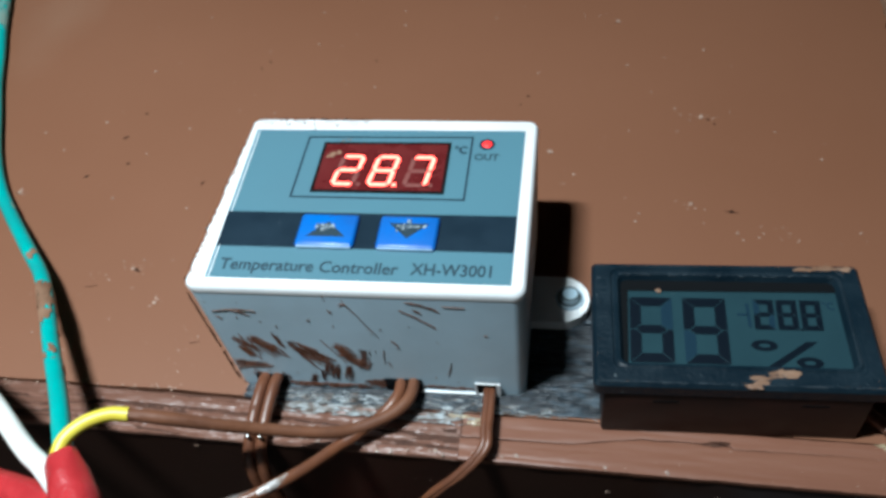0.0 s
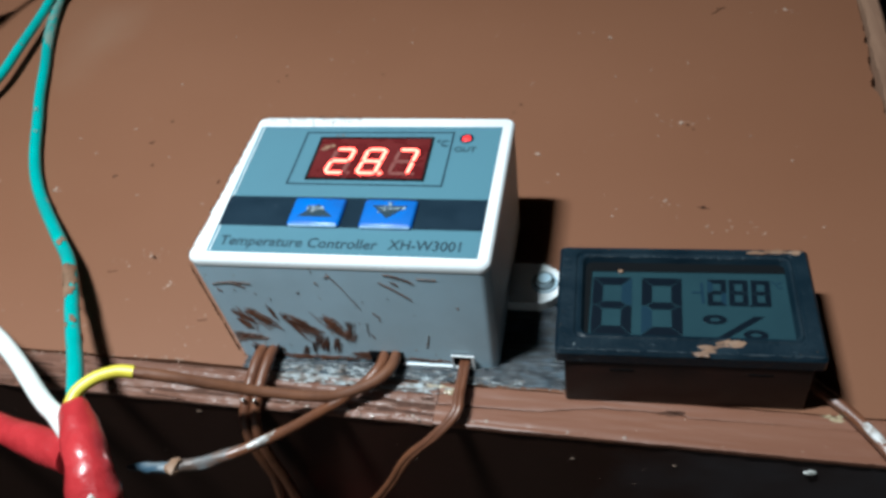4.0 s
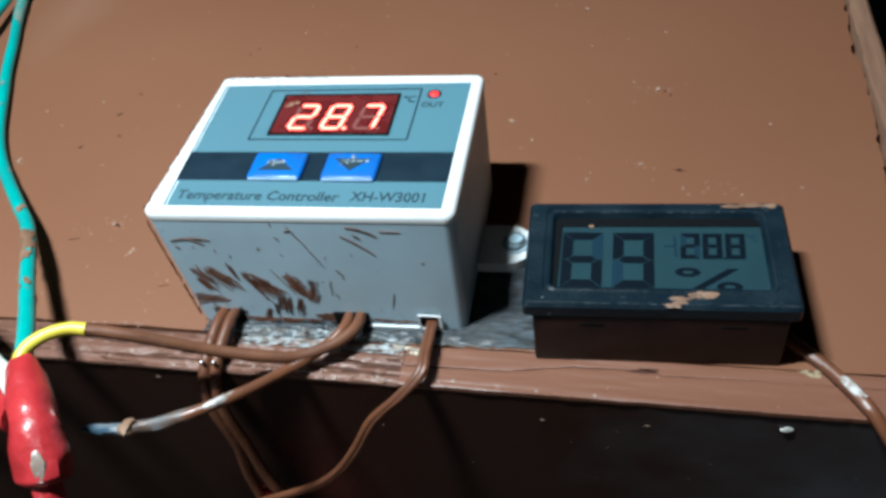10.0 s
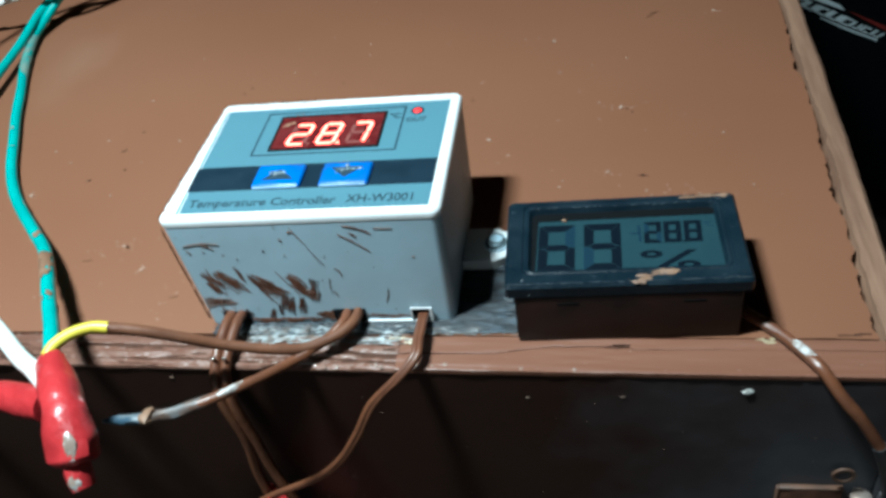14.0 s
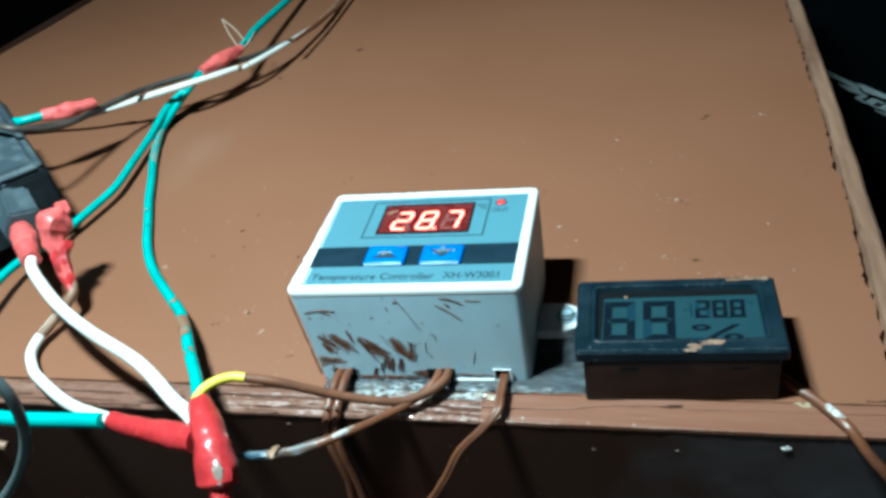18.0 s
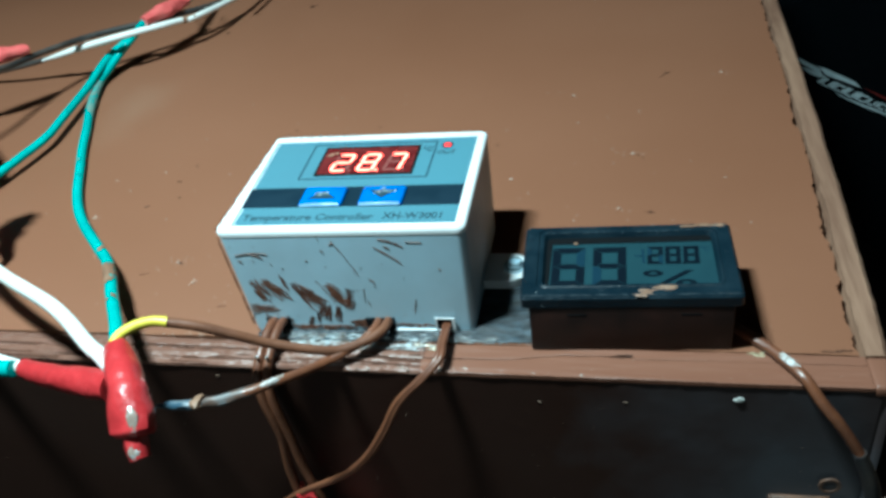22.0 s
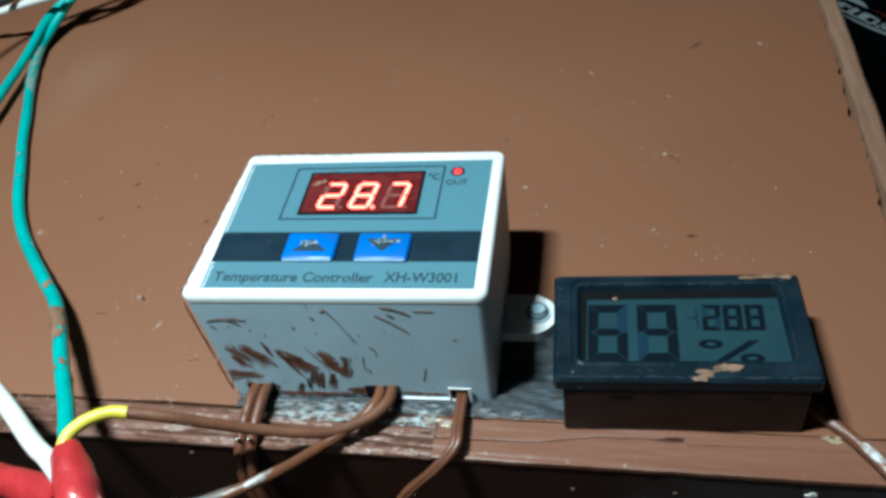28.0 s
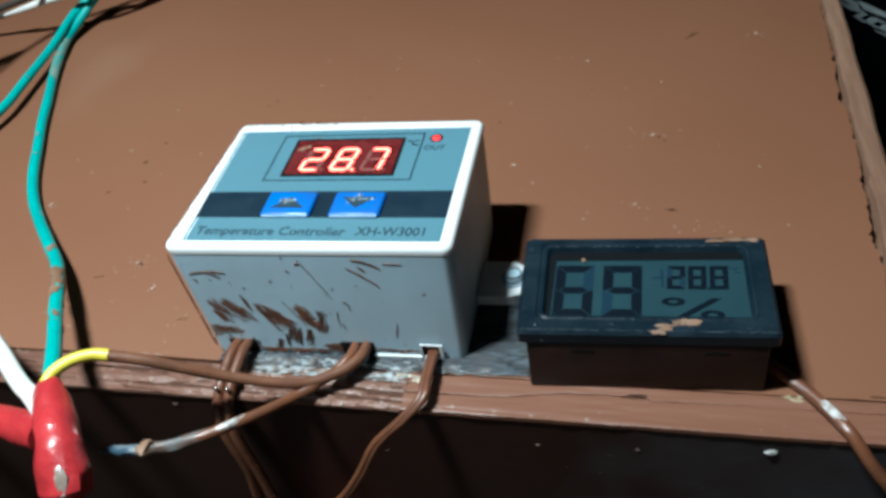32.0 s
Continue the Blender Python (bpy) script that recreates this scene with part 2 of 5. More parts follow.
M_YELLOW = surface("yellow_insulation", (0.74, 0.64, 0.075), 0.38, other=(0.62, 0.50, 0.05), scale=120, specks=(0.15, 0.07, 0.03), speck_scale=330, speck_cut=0.70)
# The pale pink specks paint mottled highlights into the tape colour.
M_RED = surface("red_tape", (0.44, 0.031, 0.036), 0.27, other=(0.33, 0.017, 0.021), scale=190, rough_to=0.42, bump=0.8, bump_scale=300, coat=0.5, specks=(0.60, 0.30, 0.29), speck_scale=170, speck_cut=0.71)
M_SALMON = surface("dusty_red_tape", (0.60, 0.125, 0.115), 0.38, other=(0.48, 0.065, 0.065), scale=190, rough_to=0.5, bump=0.5, bump_scale=200)
M_LIP = surface("pale_blue_edge", (0.30, 0.45, 0.60), 0.4, other=(0.22, 0.36, 0.52), scale=300)
M_GREYW = surface("grey_sheath", (0.10, 0.135, 0.140), 0.45, other=(0.075, 0.10, 0.105), scale=120)
M_BLACKW = surface("black_sheath", (0.012, 0.013, 0.015), 0.42, other=(0.03, 0.024, 0.02), scale=120)
M_DUSTW = surface("dusty_black_sheath", (0.020, 0.019, 0.019), 0.45, other=(0.075, 0.062, 0.054), scale=40, contrast=(0.40, 0.62))
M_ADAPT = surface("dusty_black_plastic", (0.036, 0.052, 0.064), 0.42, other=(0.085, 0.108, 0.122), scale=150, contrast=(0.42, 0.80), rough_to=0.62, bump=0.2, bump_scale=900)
# Darker copy of the adapter plastic, with the face's shade in its colour.
M_SHELL = surface("scuffed_shaded_plastic", (0.0045, 0.0060, 0.0075), 0.55, other=(0.009, 0.012, 0.014), scale=110, spec=0.12, contrast=(0.45, 0.75), rough_to=0.6, bump=0.2, bump_scale=900)
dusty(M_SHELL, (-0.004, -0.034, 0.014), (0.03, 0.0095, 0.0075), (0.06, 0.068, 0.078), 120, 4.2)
M_PAD = surface("black_woven_tape", (0.007, 0.012, 0.017), 0.38, other=(0.046, 0.072, 0.092), scale=420, contrast=(0.47, 0.66), stretch=(0.6, 2.2, 1), bump=0.9, bump_scale=700)
M_GLUE = surface("yellowed_glue", (0.42, 0.36, 0.24), 0.3, other=(0.27, 0.20, 0.12), scale=300, bump=0.3)
M_DUST = surface("pale_dust", (0.36, 0.25, 0.19), 0.7, other=(0.25, 0.155, 0.11), scale=500)
M_STEEL = surface("steel", (0.50, 0.50, 0.48), 0.32, metal=1.0, other=(0.30, 0.29, 0.27), scale=300)
M_BRASS = surface("brown_painted_hinge", (0.15, 0.080, 0.052), 0.36, other=(0.08, 0.044, 0.030), scale=160, rough_to=0.6, bump=0.3)
M_RUBBED = surface("rubbed_bright_steel", (0.42, 0.37, 0.33), 0.42, metal=0.5, other=(0.20, 0.14, 0.11), scale=260)
M_COPPER = surface("tinned_copper_strand", (0.36, 0.27, 0.21), 0.4)
M_TIPB = surface("blue_grey_wire_tip", (0.035, 0.080, 0.12), 0.45, other=(0.12, 0.145, 0.16), scale=350, contrast=(0.42,0.6))
M_FAIR = surface("black_gloss_fairing", (0.005, 0.008, 0.010), 0.22, other=(0.008, 0.011, 0.014), scale=10)
M_DECAL = surface("silver_grey_decal", (0.66, 0.76, 0.78), 0.4, other=(0.55, 0.65, 0.68), scale=120)
M_DECAL_R = surface("dark_red_decal", (0.24, 0.030, 0.024), 0.4, other=(0.17, 0.02, 0.018), scale=90)
M_SHEATH = surface("worn_grey_brown_sheath", (0.105, 0.065, 0.048), 0.5, other=(0.115, 0.118, 0.12), scale=260, contrast=(0.42, 0.60), bump=0.3)
# Pale material for highlights painted on the wires and the taped joint.
M_GLINT = surface("painted_glint", (0.55, 0.55, 0.54), 0.22, other=(0.22, 0.17, 0.14), scale=420, contrast=(0.42, 0.60))
M_RESIDUE = surface("pale_tape_residue", (0.36, 0.40, 0.41), 0.45, other=(0.14, 0.11, 0.09), scale=330, contrast=(0.42, 0.60), bump=0.5)
M_DENT = surface("dark_dent", (0.045, 0.020, 0.012), 0.7, spec=0.1)
M_DIM = surface("dull_plywood_edge", (0.20, 0.125, 0.088), 0.7, other=(0.12, 0.068, 0.048), scale=120, stretch=(2, 0.3, 2), bump=0.5)
M_KNOT = surface("brown_knot", (0.085, 0.038, 0.024), 0.6, other=(0.05, 0.022, 0.014), scale=400, spec=0.2)
M_FLOOR = surface("dark_earth_floor", (0.020, 0.017, 0.014), 0.9, other=(0.028, 0.024, 0.02), scale=12, bump=0.5, bump_scale=60)
# Pale colour of the added wall that throws lamp light back.
M_BOUNCE = surface("pale_bounce_wall", (0.64, 0.605, 0.57), 0.9, other=(0.57, 0.535, 0.50), scale=4, bump=0.2, bump_scale=60)
# Near-black so the added walls and ceiling read as unlit and bounce little.
M_WALL = surface("near_black_backing", (0.045, 0.044, 0.042), 0.9, other=(0.035, 0.034, 0.033), scale=4, bump=0.2, bump_scale=60)


# ---- builders: all lengths in centimetres ----
def link(name, bm, material, parent=None, sharp=35):
    bmesh.ops.scale(bm, vec=(CM, CM, CM), verts=bm.verts)
    me = bpy.data.meshes.new(name)
    bm.to_mesh(me)
    bm.free()
    me.polygons.foreach_set("use_smooth", [True] * len(me.polygons))
    me.set_sharp_from_angle(angle=radians(sharp))
    me.materials.append(material)
    ob = new(name, me)
    if parent:
        ob.parent = parent
    return ob


def part(name, bm, material, parent, label="", kind=""):
    return tagged(link(name, bm, material, parent), label=label, kind=kind)


def thing(name, label, category, at=(0, 0, 0), turn=(0, 0, 0), group="", kind=""):
    ob = new(name)
    ob.empty_display_size = 0.01
    ob.matrix_basis = pose(at[0] * CM, at[1] * CM, at[2] * CM, *turn)
    return tagged(ob, label, category, group, kind)


def block(x0, x1, y0, y1, z0, z1, bevel=0.0, seg=2, bm=None, upright=False):
    """A box between two corners, its edges rounded; upright rounds the four upright edges alone."""
    b = bmesh.new()
    r = bmesh.ops.create_cube(b, size=1)
    for v in r["verts"]:
        v.co = Vector(((x0 + x1) / 2 + v.co.x * (x1 - x0), (y0 + y1) / 2 + v.co.y * (y1 - y0), (z0 + z1) / 2 + v.co.z * (z1 - z0)))
    if bevel:
        edges = [e for e in b.edges if not upright or abs(e.verts[0].co.z - e.verts[1].co.z) > 1e-6]
        bmesh.ops.bevel(b, geom=edges, offset=bevel, segments=seg, affect="EDGES", profile=0.5)
    return merged(bm, b)


def merged(bm, b):
    if bm is None:
        return b
    me = bpy.data.meshes.new("tmp")
    b.to_mesh(me)
    b.free()
    bm.from_mesh(me)
    bpy.data.meshes.remove(me)
    return bm


def prism(outline, z0, z1, bm=None):
    """An upright prism over an outline in x and y, drawn counter-clockwise."""
    b = bm or bmesh.new()
    low, high = [b.verts.new((x, y, z0)) for x, y in outline], [b.verts.new((x, y, z1)) for x, y in outline]
    b.faces.new(high)
    b.faces.new(low[::-1])
    for i in range(len(outline)):
        j = (i + 1) % len(outline)
        b.faces.new((low[i], low[j], high[j], high[i]))
    return b


def rounded(x0, x1, y0, y1, r, n=5):
    pts = []
    for cx, cy, a in ((x1 - r, y1 - r, 0), (x0 + r, y1 - r, 90), (x0 + r, y0 + r, 180), (x1 - r, y0 + r, 270)):
        pts += [(cx + r * math.cos(radians(a + 90 * k / n)), cy + r * math.sin(radians(a + 90 * k / n))) for k in range(n + 1)]
    return pts


def ring(outer, inner, z0, z1):
    """A flat frame between two outlines of as many points."""
    b, n = bmesh.new(), len(outer)
    v = [[b.verts.new((x, y, z)) for x, y in o] for o, z in ((outer, z0), (outer, z1), (inner, z1), (inner, z0))]
    for i in range(n):
        j = (i + 1) % n
        for k in range(4):
            a, c = v[k], v[(k + 1) % 4]
            b.faces.new((a[i], a[j], c[j], c[i]))
    return b


def spline(points, per=10):
    """A smooth line through the points."""
    p = [Vector(q) for q in points]
    p = [p[0] * 2 - p[1], *p, p[-1] * 2 - p[-2]]
    out = []
    for a, b, c, d in zip(p, p[1:], p[2:], p[3:]):
        for k in range(per):
            t = k / per
            out.append(0.5 * (2 * b + (c - a) * t + (2 * a - 5 * b + 4 * c - d) * t * t + (3 * b - 3 * c + d - a) * t ** 3))
    return out + [p[-2]]


def tube(points, radius, sides=12, per=10, uneven=0.0, flat=1.0, bm=None, seed=0.0):
    """A round lead along a smooth line. radius: one number, or one at each point. uneven: dents and lumps."""
    b = bm or bmesh.new()
    line = spline(points, per)
    radii = [radius] * len(points) if isinstance(radius, (int, float)) else radius
    side, rings = None, []
    for i, c in enumerate(line):
        ahead = (line[min(i + 1, len(line) - 1)] - line[max(i - 1, 0)]).normalized()
        side = (side or (Vector((0, 0, 1)) if abs(ahead.z) < 0.9 else Vector((1, 0, 0))))
        side = (side - ahead * side.dot(ahead)).normalized()
        other = ahead.cross(side)
        s = i / per
        k = min(int(s), len(radii) - 2)
        r = radii[k] + (radii[k + 1] - radii[k]) * min(s - k, 1)
        row = []
        for a in range(sides):
            w = 2 * math.pi * a / sides
            d = side * math.cos(w) * flat + other * math.sin(w)
            q = r * (1 + uneven * noise.noise(Vector((c.x * 2.1 + d.x * 1.3 + seed, c.y * 2.1 + d.y * 1.3, c.z * 2.1 + d.z * 1.3))))
            row.append(b.verts.new(c + d * q))
        rings.append(row)
    for r0, r1 in zip(rings, rings[1:]):
        for a in range(sides):
            b.faces.new((r0[a], r0[(a + 1) % sides], r1[(a + 1) % sides], r1[a]))
    b.faces.new(rings[0][::-1])
    b.faces.new(rings[-1])
    return b


def wire(name, points, radius, material, label, category="wire", group="", **more):
    return tagged(link(name, tube(points, radius, **more), material), label, category, group)


def lettering(text, size, width=None, depth=0.006, bold=0.006):
    """Raised letters in the built-in font, from x = 0 on the line y = 0, squeezed to the width."""
    cu = bpy.data.curves.new("letters", "FONT")
    cu.body, cu.size, cu.extrude, cu.resolution_u = text, size, depth / 2, 3
    cu.offset = bold
    ob = bpy.data.objects.new("letters", cu)
    me = bpy.data.meshes.new_from_object(ob)
    b = bmesh.new()
    b.from_mesh(me)
    bpy.data.objects.remove(ob)
    bpy.data.curves.remove(cu)
    bpy.data.meshes.remove(me)
    x0, x1 = min(v.co.x for v in b.verts), max(v.co.x for v in b.verts)
    for v in b.verts:
        v.co.x = (v.co.x - x0) * ((width / (x1 - x0)) if width else 1)
    return b


def moved(bm, x=0, y=0, z=0, rx=0, ry=0, rz=0):
    bmesh.ops.transform(bm, matrix=pose(x, y, z, rx, ry, rz), verts=bm.verts)
    return bm


SEGMENTS = {"0": "abcdef", "1": "bc", "2": "abged", "3": "abgcd", "4": "fgbc", "5": "afgcd", "6": "afgedc", "7": "abc", "8": "abcdefg", "9": "abcdfg"}


def bar(x0, y0, x1, y1, w, z0, z1, lean, bm):
    """One pointed bar of a figure, leaning by lean times its height."""
    d = Vector((x1 - x0, y1 - y0)).normalized()
    n = Vector((-d.y, d.x)) * w / 2
    a, b = Vector((x0, y0)) + d * w * 0.12, Vector((x1, y1)) - d * w * 0.12
    pts = [a, a + d * w / 2 - n, b - d * w / 2 - n, b, b - d * w / 2 + n, a + d * w / 2 + n]
    return prism([(p.x + lean * p.y, p.y) for p in pts], z0, z1, bm)


def figure(which, w, h, t, z0, z1, lean):
    """The bars of a seven-bar figure w wide and h high, from the corner (0, 0)."""
    ends = {"a": (0, h, w, h), "b": (w, h / 2, w, h), "c": (w, 0, w, h / 2), "d": (0, 0, w, 0), "e": (0, 0, 0, h / 2), "f": (0, h / 2, 0, h), "g": (0, h / 2, w, h / 2)}
    return [bar(*ends[s], t, z0, z1, lean, bmesh.new()) for s in which]


def mitred(which, w, h, t, gap, z0, z1, lean):
    """The bars of a seven-bar figure that fill a box w wide and h high, their ends cut on the slant with a hairline between."""
    m, g = h / 2, gap / 2
    shapes = {"a": [(g, h), (t + g, h - t), (w - t - g, h - t), (w - g, h)], "d": [(g, 0), (w - g, 0), (w - t - g, t), (t + g, t)],
              "f": [(0, h - g), (0, m + g), (t * 0.45, m + g), (t, m + t * 0.5 + g), (t, h - t - g)], "e": [(0, m - g), (0, g), (t, t + g), (t, m - t * 0.5 - g), (t * 0.45, m - g)],
              "g": [(t * 0.5 + g, m), (t + g, m - t * 0.45), (w - t - g, m - t * 0.45), (w - t * 0.5 - g, m), (w - t - g, m + t * 0.45), (t + g, m + t * 0.45)]}
    for s, o in (("b", "f"), ("c", "e")):
        shapes[s] = [(w - x, y) for x, y in shapes[o]][::-1]
    return [prism([(x + lean * y, y) for x, y in shapes[k]], z0, z1) for k in which]


def stroke(bm, x, y, length, angle, width, lift, rnd):
    """A ragged brush mark, a thin flake of paint on the plane z = 0."""
    n = 7
    top, low = [], []
    bend = rnd.uniform(-0.25, 0.25)
    for k in range(n + 1):
        s = k / n
        w = width * (math.sin(math.pi * min(max(s, 0.06), 0.97)) ** 0.6) * rnd.uniform(0.45, 1.1)
        a = radians(angle) + bend * (s - 0.5)
        px, py = x + length * (s - 0.5) * math.cos(a), y + length * (s - 0.5) * math.sin(a)
        top.append((px - w * math.sin(a) / 2, py + w * math.cos(a) / 2))
        low.append((px + w * math.sin(a) / 2, py - w * math.cos(a) / 2))
    v = [bm.verts.new((p[0], p[1], lift)) for p in top]
    u = [bm.verts.new((p[0], p[1], lift)) for p in low]
    c = [bm.verts.new(((p[0] + q[0]) / 2, (p[1] + q[1]) / 2, lift + 0.012)) for p, q in zip(top, low)]
    for i in range(n):
        bm.faces.new((u[i], u[i + 1], c[i + 1], c[i]))
        bm.faces.new((c[i], c[i + 1], v[i + 1], v[i]))


def crumb(bm, x, y, z, r, rnd, tall=0.5, deep=0.8):
    res = bmesh.ops.create_icosphere(bm, subdivisions=1, radius=1)
    turn = pose(0, 0, 0, 0, 0, rnd.uniform(0, 180) if deep > 0.5 else 0).to_3x3()
    for v in res["verts"]:
        q = Vector((v.co.x * r * rnd.uniform(0.7, 1.3), v.co.y * r * deep, v.co.z * r * tall))
        v.co = turn @ q + Vector((x, y, z))


# ---- the room: floor, then added walls and ceiling, most coloured near-black for darkness ----
def plane_wall(name, x0, x1, y0, y1, z0, z1, material, label, category):
    return tagged(link(name, block(x0, x1, y0, y1, z0, z1), material), label, category, kind="structure")


plane_wall("floor", -260, 260, -72, 280, -62, -56, M_FLOOR, "dark bare earth floor in deep shade", "floor")
plane_wall("wall_north", -260, 260, 280, 292, -56, 200, M_WALL, "added wall, its near-black colour standing in for darkness", "wall")
# Added unseen wall, close and pale, to bounce light onto the cabinet front.
plane_wall("bounce_wall_south", -260, 260, -84, -72, -56, 200, M_BOUNCE, "added pale wall that bounces lamp light onto the front", "wall")
plane_wall("wall_east", 260, 272, -72, 280, -56, 200, M_WALL, "added wall, its near-black colour standing in for darkness", "wall")
plane_wall("wall_west", -272, -260, -72, 280, -56, 200, M_WALL, "added wall, its near-black colour standing in for darkness", "wall")
plane_wall("ceiling", -272, 272, -84, 292, 200, 208, M_WALL, "added unseen ceiling, coloured near-black to hold back bounce", "ceiling")

# ---- the wooden cabinet on whose top all of it lies ----
rnd = random.Random(4)
cabinet = thing("wooden_cabinet", "brown-painted plywood cabinet with a dark varnished front", "cabinet", at=(0, 0, -56))


def front_y(x):
    return -1.29 - 0.018 * x


def seam_y(x):
    return front_y(x) + 0.98


def right_x(y):
    return 15.37 + 0.043 * y - 0.0008 * y * y


def outer_x(y):
    """The side board's worn outer edge, rounded away at the front corner."""
    return right_x(y) - 0.10 * max(0.0, min(1.0, (0.8 - y) / 2.2)) ** 1.3


def ragged(n, size, seed, rate=0.9):
    return [size * (noise.noise(Vector((k * rate, seed, 0.3))) + 0.5 * noise.noise(Vector((k * rate * 3.1, seed, 4.3)))) for k in range(n)]


LIFT = 56.0
# top sheet: ragged along its right edge, where it meets the side board
BACK = 44.0
ys = [seam_y(15) + (BACK - seam_y(15)) * k / 400 for k in range(401)]
jag = [a + b for a, b in zip(ragged(401, 0.13, 2.0, 0.055), ragged(401, 0.09, 7.0, 0.35))]
outline = [(right_x(y) - 0.70 + min(0.05, j), y) for y, j in zip(ys, jag)]
outline += [(-27.0, BACK), (-28.6, 32.0), (-30.5, 22.9), (-33.0, 11.0), (-35.5, seam_y(-35.5))]
outline += [(-35.5 + 50.0 * k / 60, seam_y(-35.5 + 50.0 * k / 60) + 0.05 * noise.noise(Vector((k * 0.7, 1, 5)))) for k in range(1, 60)]
part("top_panel", moved(prism(outline, -0.6, 0.0), z=LIFT), M_PANEL, cabinet, "smooth brown gloss-painted plywood sheet with dust specks")

# edging along the front: plies of a plywood edge, split apart lengthwise, weathered at one end and painted over at the other
FRONT_SPLIT = [(-36.0, 0.50), (-5.65, 0.55), (-4.0, 0.42), (-2.7, 0.62), (-0.5, 0.64), (2.4, 0.50), (4.5, 0.44), (6.84, 0.48), (8.2, 0.70), (9.72, 0.71), (9.86, 0.63), (11.7, 0.68), (15.0, 0.68)]
LOW_SPLIT = [(-36.0, 0.20), (-4.1, 0.21), (-1.0, 0.24), (3.4, 0.29), (4.8, 0.21)]


def along(table, x):
    return float(np.interp(x, [p[0] for p in table], [p[1] for p in table]))


def split_at(x):
    """How far the main split lies from the front, with its small wanderings."""
    return along(FRONT_SPLIT, x) + 0.018 * noise.noise(Vector((x * 2.3, 4.0, 1.0))) + 0.012 * noise.noise(Vector((x * 9.0, 4.0, 6.0)))


def low_split(x):
    return along(LOW_SPLIT, x) + 0.03 * noise.noise(Vector((x * 1.1, 9.0, 1.0))) + 0.015 * noise.noise(Vector((x * 7.0, 9.0, 6.0)))


def gap_at(x):
    """Half the width of the main split: a torn hole near its end, then a hairline that closes."""
    w = (0.013 if x < 4.8 else 0.009) + 0.012 * max(0.0, noise.noise(Vector((x * 1.7, 2.0, 2.0))))
    w += 0.045 * max(0.0, 1 - abs(x - 9.5) / 0.28)
    return w * (1 if x < 9.8 else 0.5) * max(0.0, min(1.0, (12.0 - x) / 0.6)) + 0.0008


def ply(x0, x1, low, high, lift, rough, seed, step=0.05, ny=11, drop=0.030):
    """One ply of the edging between two lines, lumpy with paint, its rims worn down."""
    b = bmesh.new()
    nx = max(2, round((x1 - x0) / step))
    rows = []
    for i in range(nx + 1):
        x = x0 + (x1 - x0) * i / nx
        lo, hi = low(x), high(x)
        row = [b.verts.new((x, front_y(x) + lo, -0.13))]
        for j in range(ny + 1):
            q = j / ny
            s = lo + (hi - lo) * q
            z = lift + rough * (0.05 * noise.noise(Vector((x * 0.5, s * 9.0, seed))) + 0.022 * noise.noise(Vector((x * 2.6, s * 17, seed + 3))) + 0.016 * noise.noise(Vector((x * 11.0, s * 26, seed + 5))))
            z -= rough * 0.06 * max(0.0, 0.35 - abs(noise.noise(Vector((x * 0.22, s * 5.0, seed + 8))))) ** 2 * 8
            z -= drop * max(0.0, 1 - min(q, 1 - q) * ny / 1.3)
            row.append(b.verts.new((x, front_y(x) + s, min(z, 0.03))))
        row.append(b.verts.new((x, front_y(x) + hi, -0.13)))
        rows.append(row)
    for r0, r1 in zip(rows, rows[1:]):
        for j in range(len(r0) - 1):
            b.faces.new((r0[j], r1[j], r1[j + 1], r0[j + 1]))
        b.faces.new((r0[-1], r1[-1], r1[0], r0[0]))
    b.faces.new(rows[0])
    b.faces.new(rows[-1][::-1])
    return b


def front_rim(x):
    return 0.018 * noise.noise(Vector((x * 1.3, 3, 8))) + 0.006 * noise.noise(Vector((x * 5, 3, 8))) - 0.004 + 0.03 * max(0.0, noise.noise(Vector((x * 6, 3, 8))) - 0.35)


def seam_rim(x):
    return 0.955 + 0.02 * noise.noise(Vector((x * 1.9, 6, 8)))


edging = part("front_edging", moved(prism([(-35.5, front_y(-35.5) + 0.04), (14.80, front_y(14.8) + 0.04), (14.80, front_y(14.8) + 0.94), (-35.5, front_y(-35.5) + 0.94)], -0.142, -0.060), z=LIFT), M_KNOT, cabinet, "dark core under the split plywood edge")
NOTCH = 4.78
for x0, x1, step in ((-35.5, -8.01, 0.2), (-8.0, NOTCH - 0.015, 0.05)):
    part("ply", moved(ply(x0, x1, front_rim, lambda x: low_split(x) - 0.010, -0.026, 0.9, 2.0, step), z=LIFT), M_PLY, edging, "worn plywood layer")
    part("ply", moved(ply(x0, x1, lambda x: low_split(x) + 0.010, lambda x: split_at(x) - gap_at(x), -0.012, 1.0, 13.0, step), z=LIFT), M_PLY, edging, "worn plywood layer")
    part("ply", moved(ply(x0, x1, lambda x: split_at(x) + gap_at(x), seam_rim, -0.004, 0.9, 27.0, step), z=LIFT), M_PLY, edging, "worn plywood layer")
part("ply", moved(ply(NOTCH - 0.005, 14.80, front_rim, lambda x: split_at(x) - gap_at(x), -0.006, 0.22, 41.0, ny=16, drop=0.010), z=LIFT), M_EDGE, edging, "plywood layer under smooth brown paint")
part("ply", moved(ply(NOTCH + 0.02, 14.80, lambda x: split_at(x) + gap_at(x), seam_rim, 0.0, 0.18, 57.0, drop=0.008), z=LIFT), M_EDGE, edging, "plywood layer under smooth brown paint")

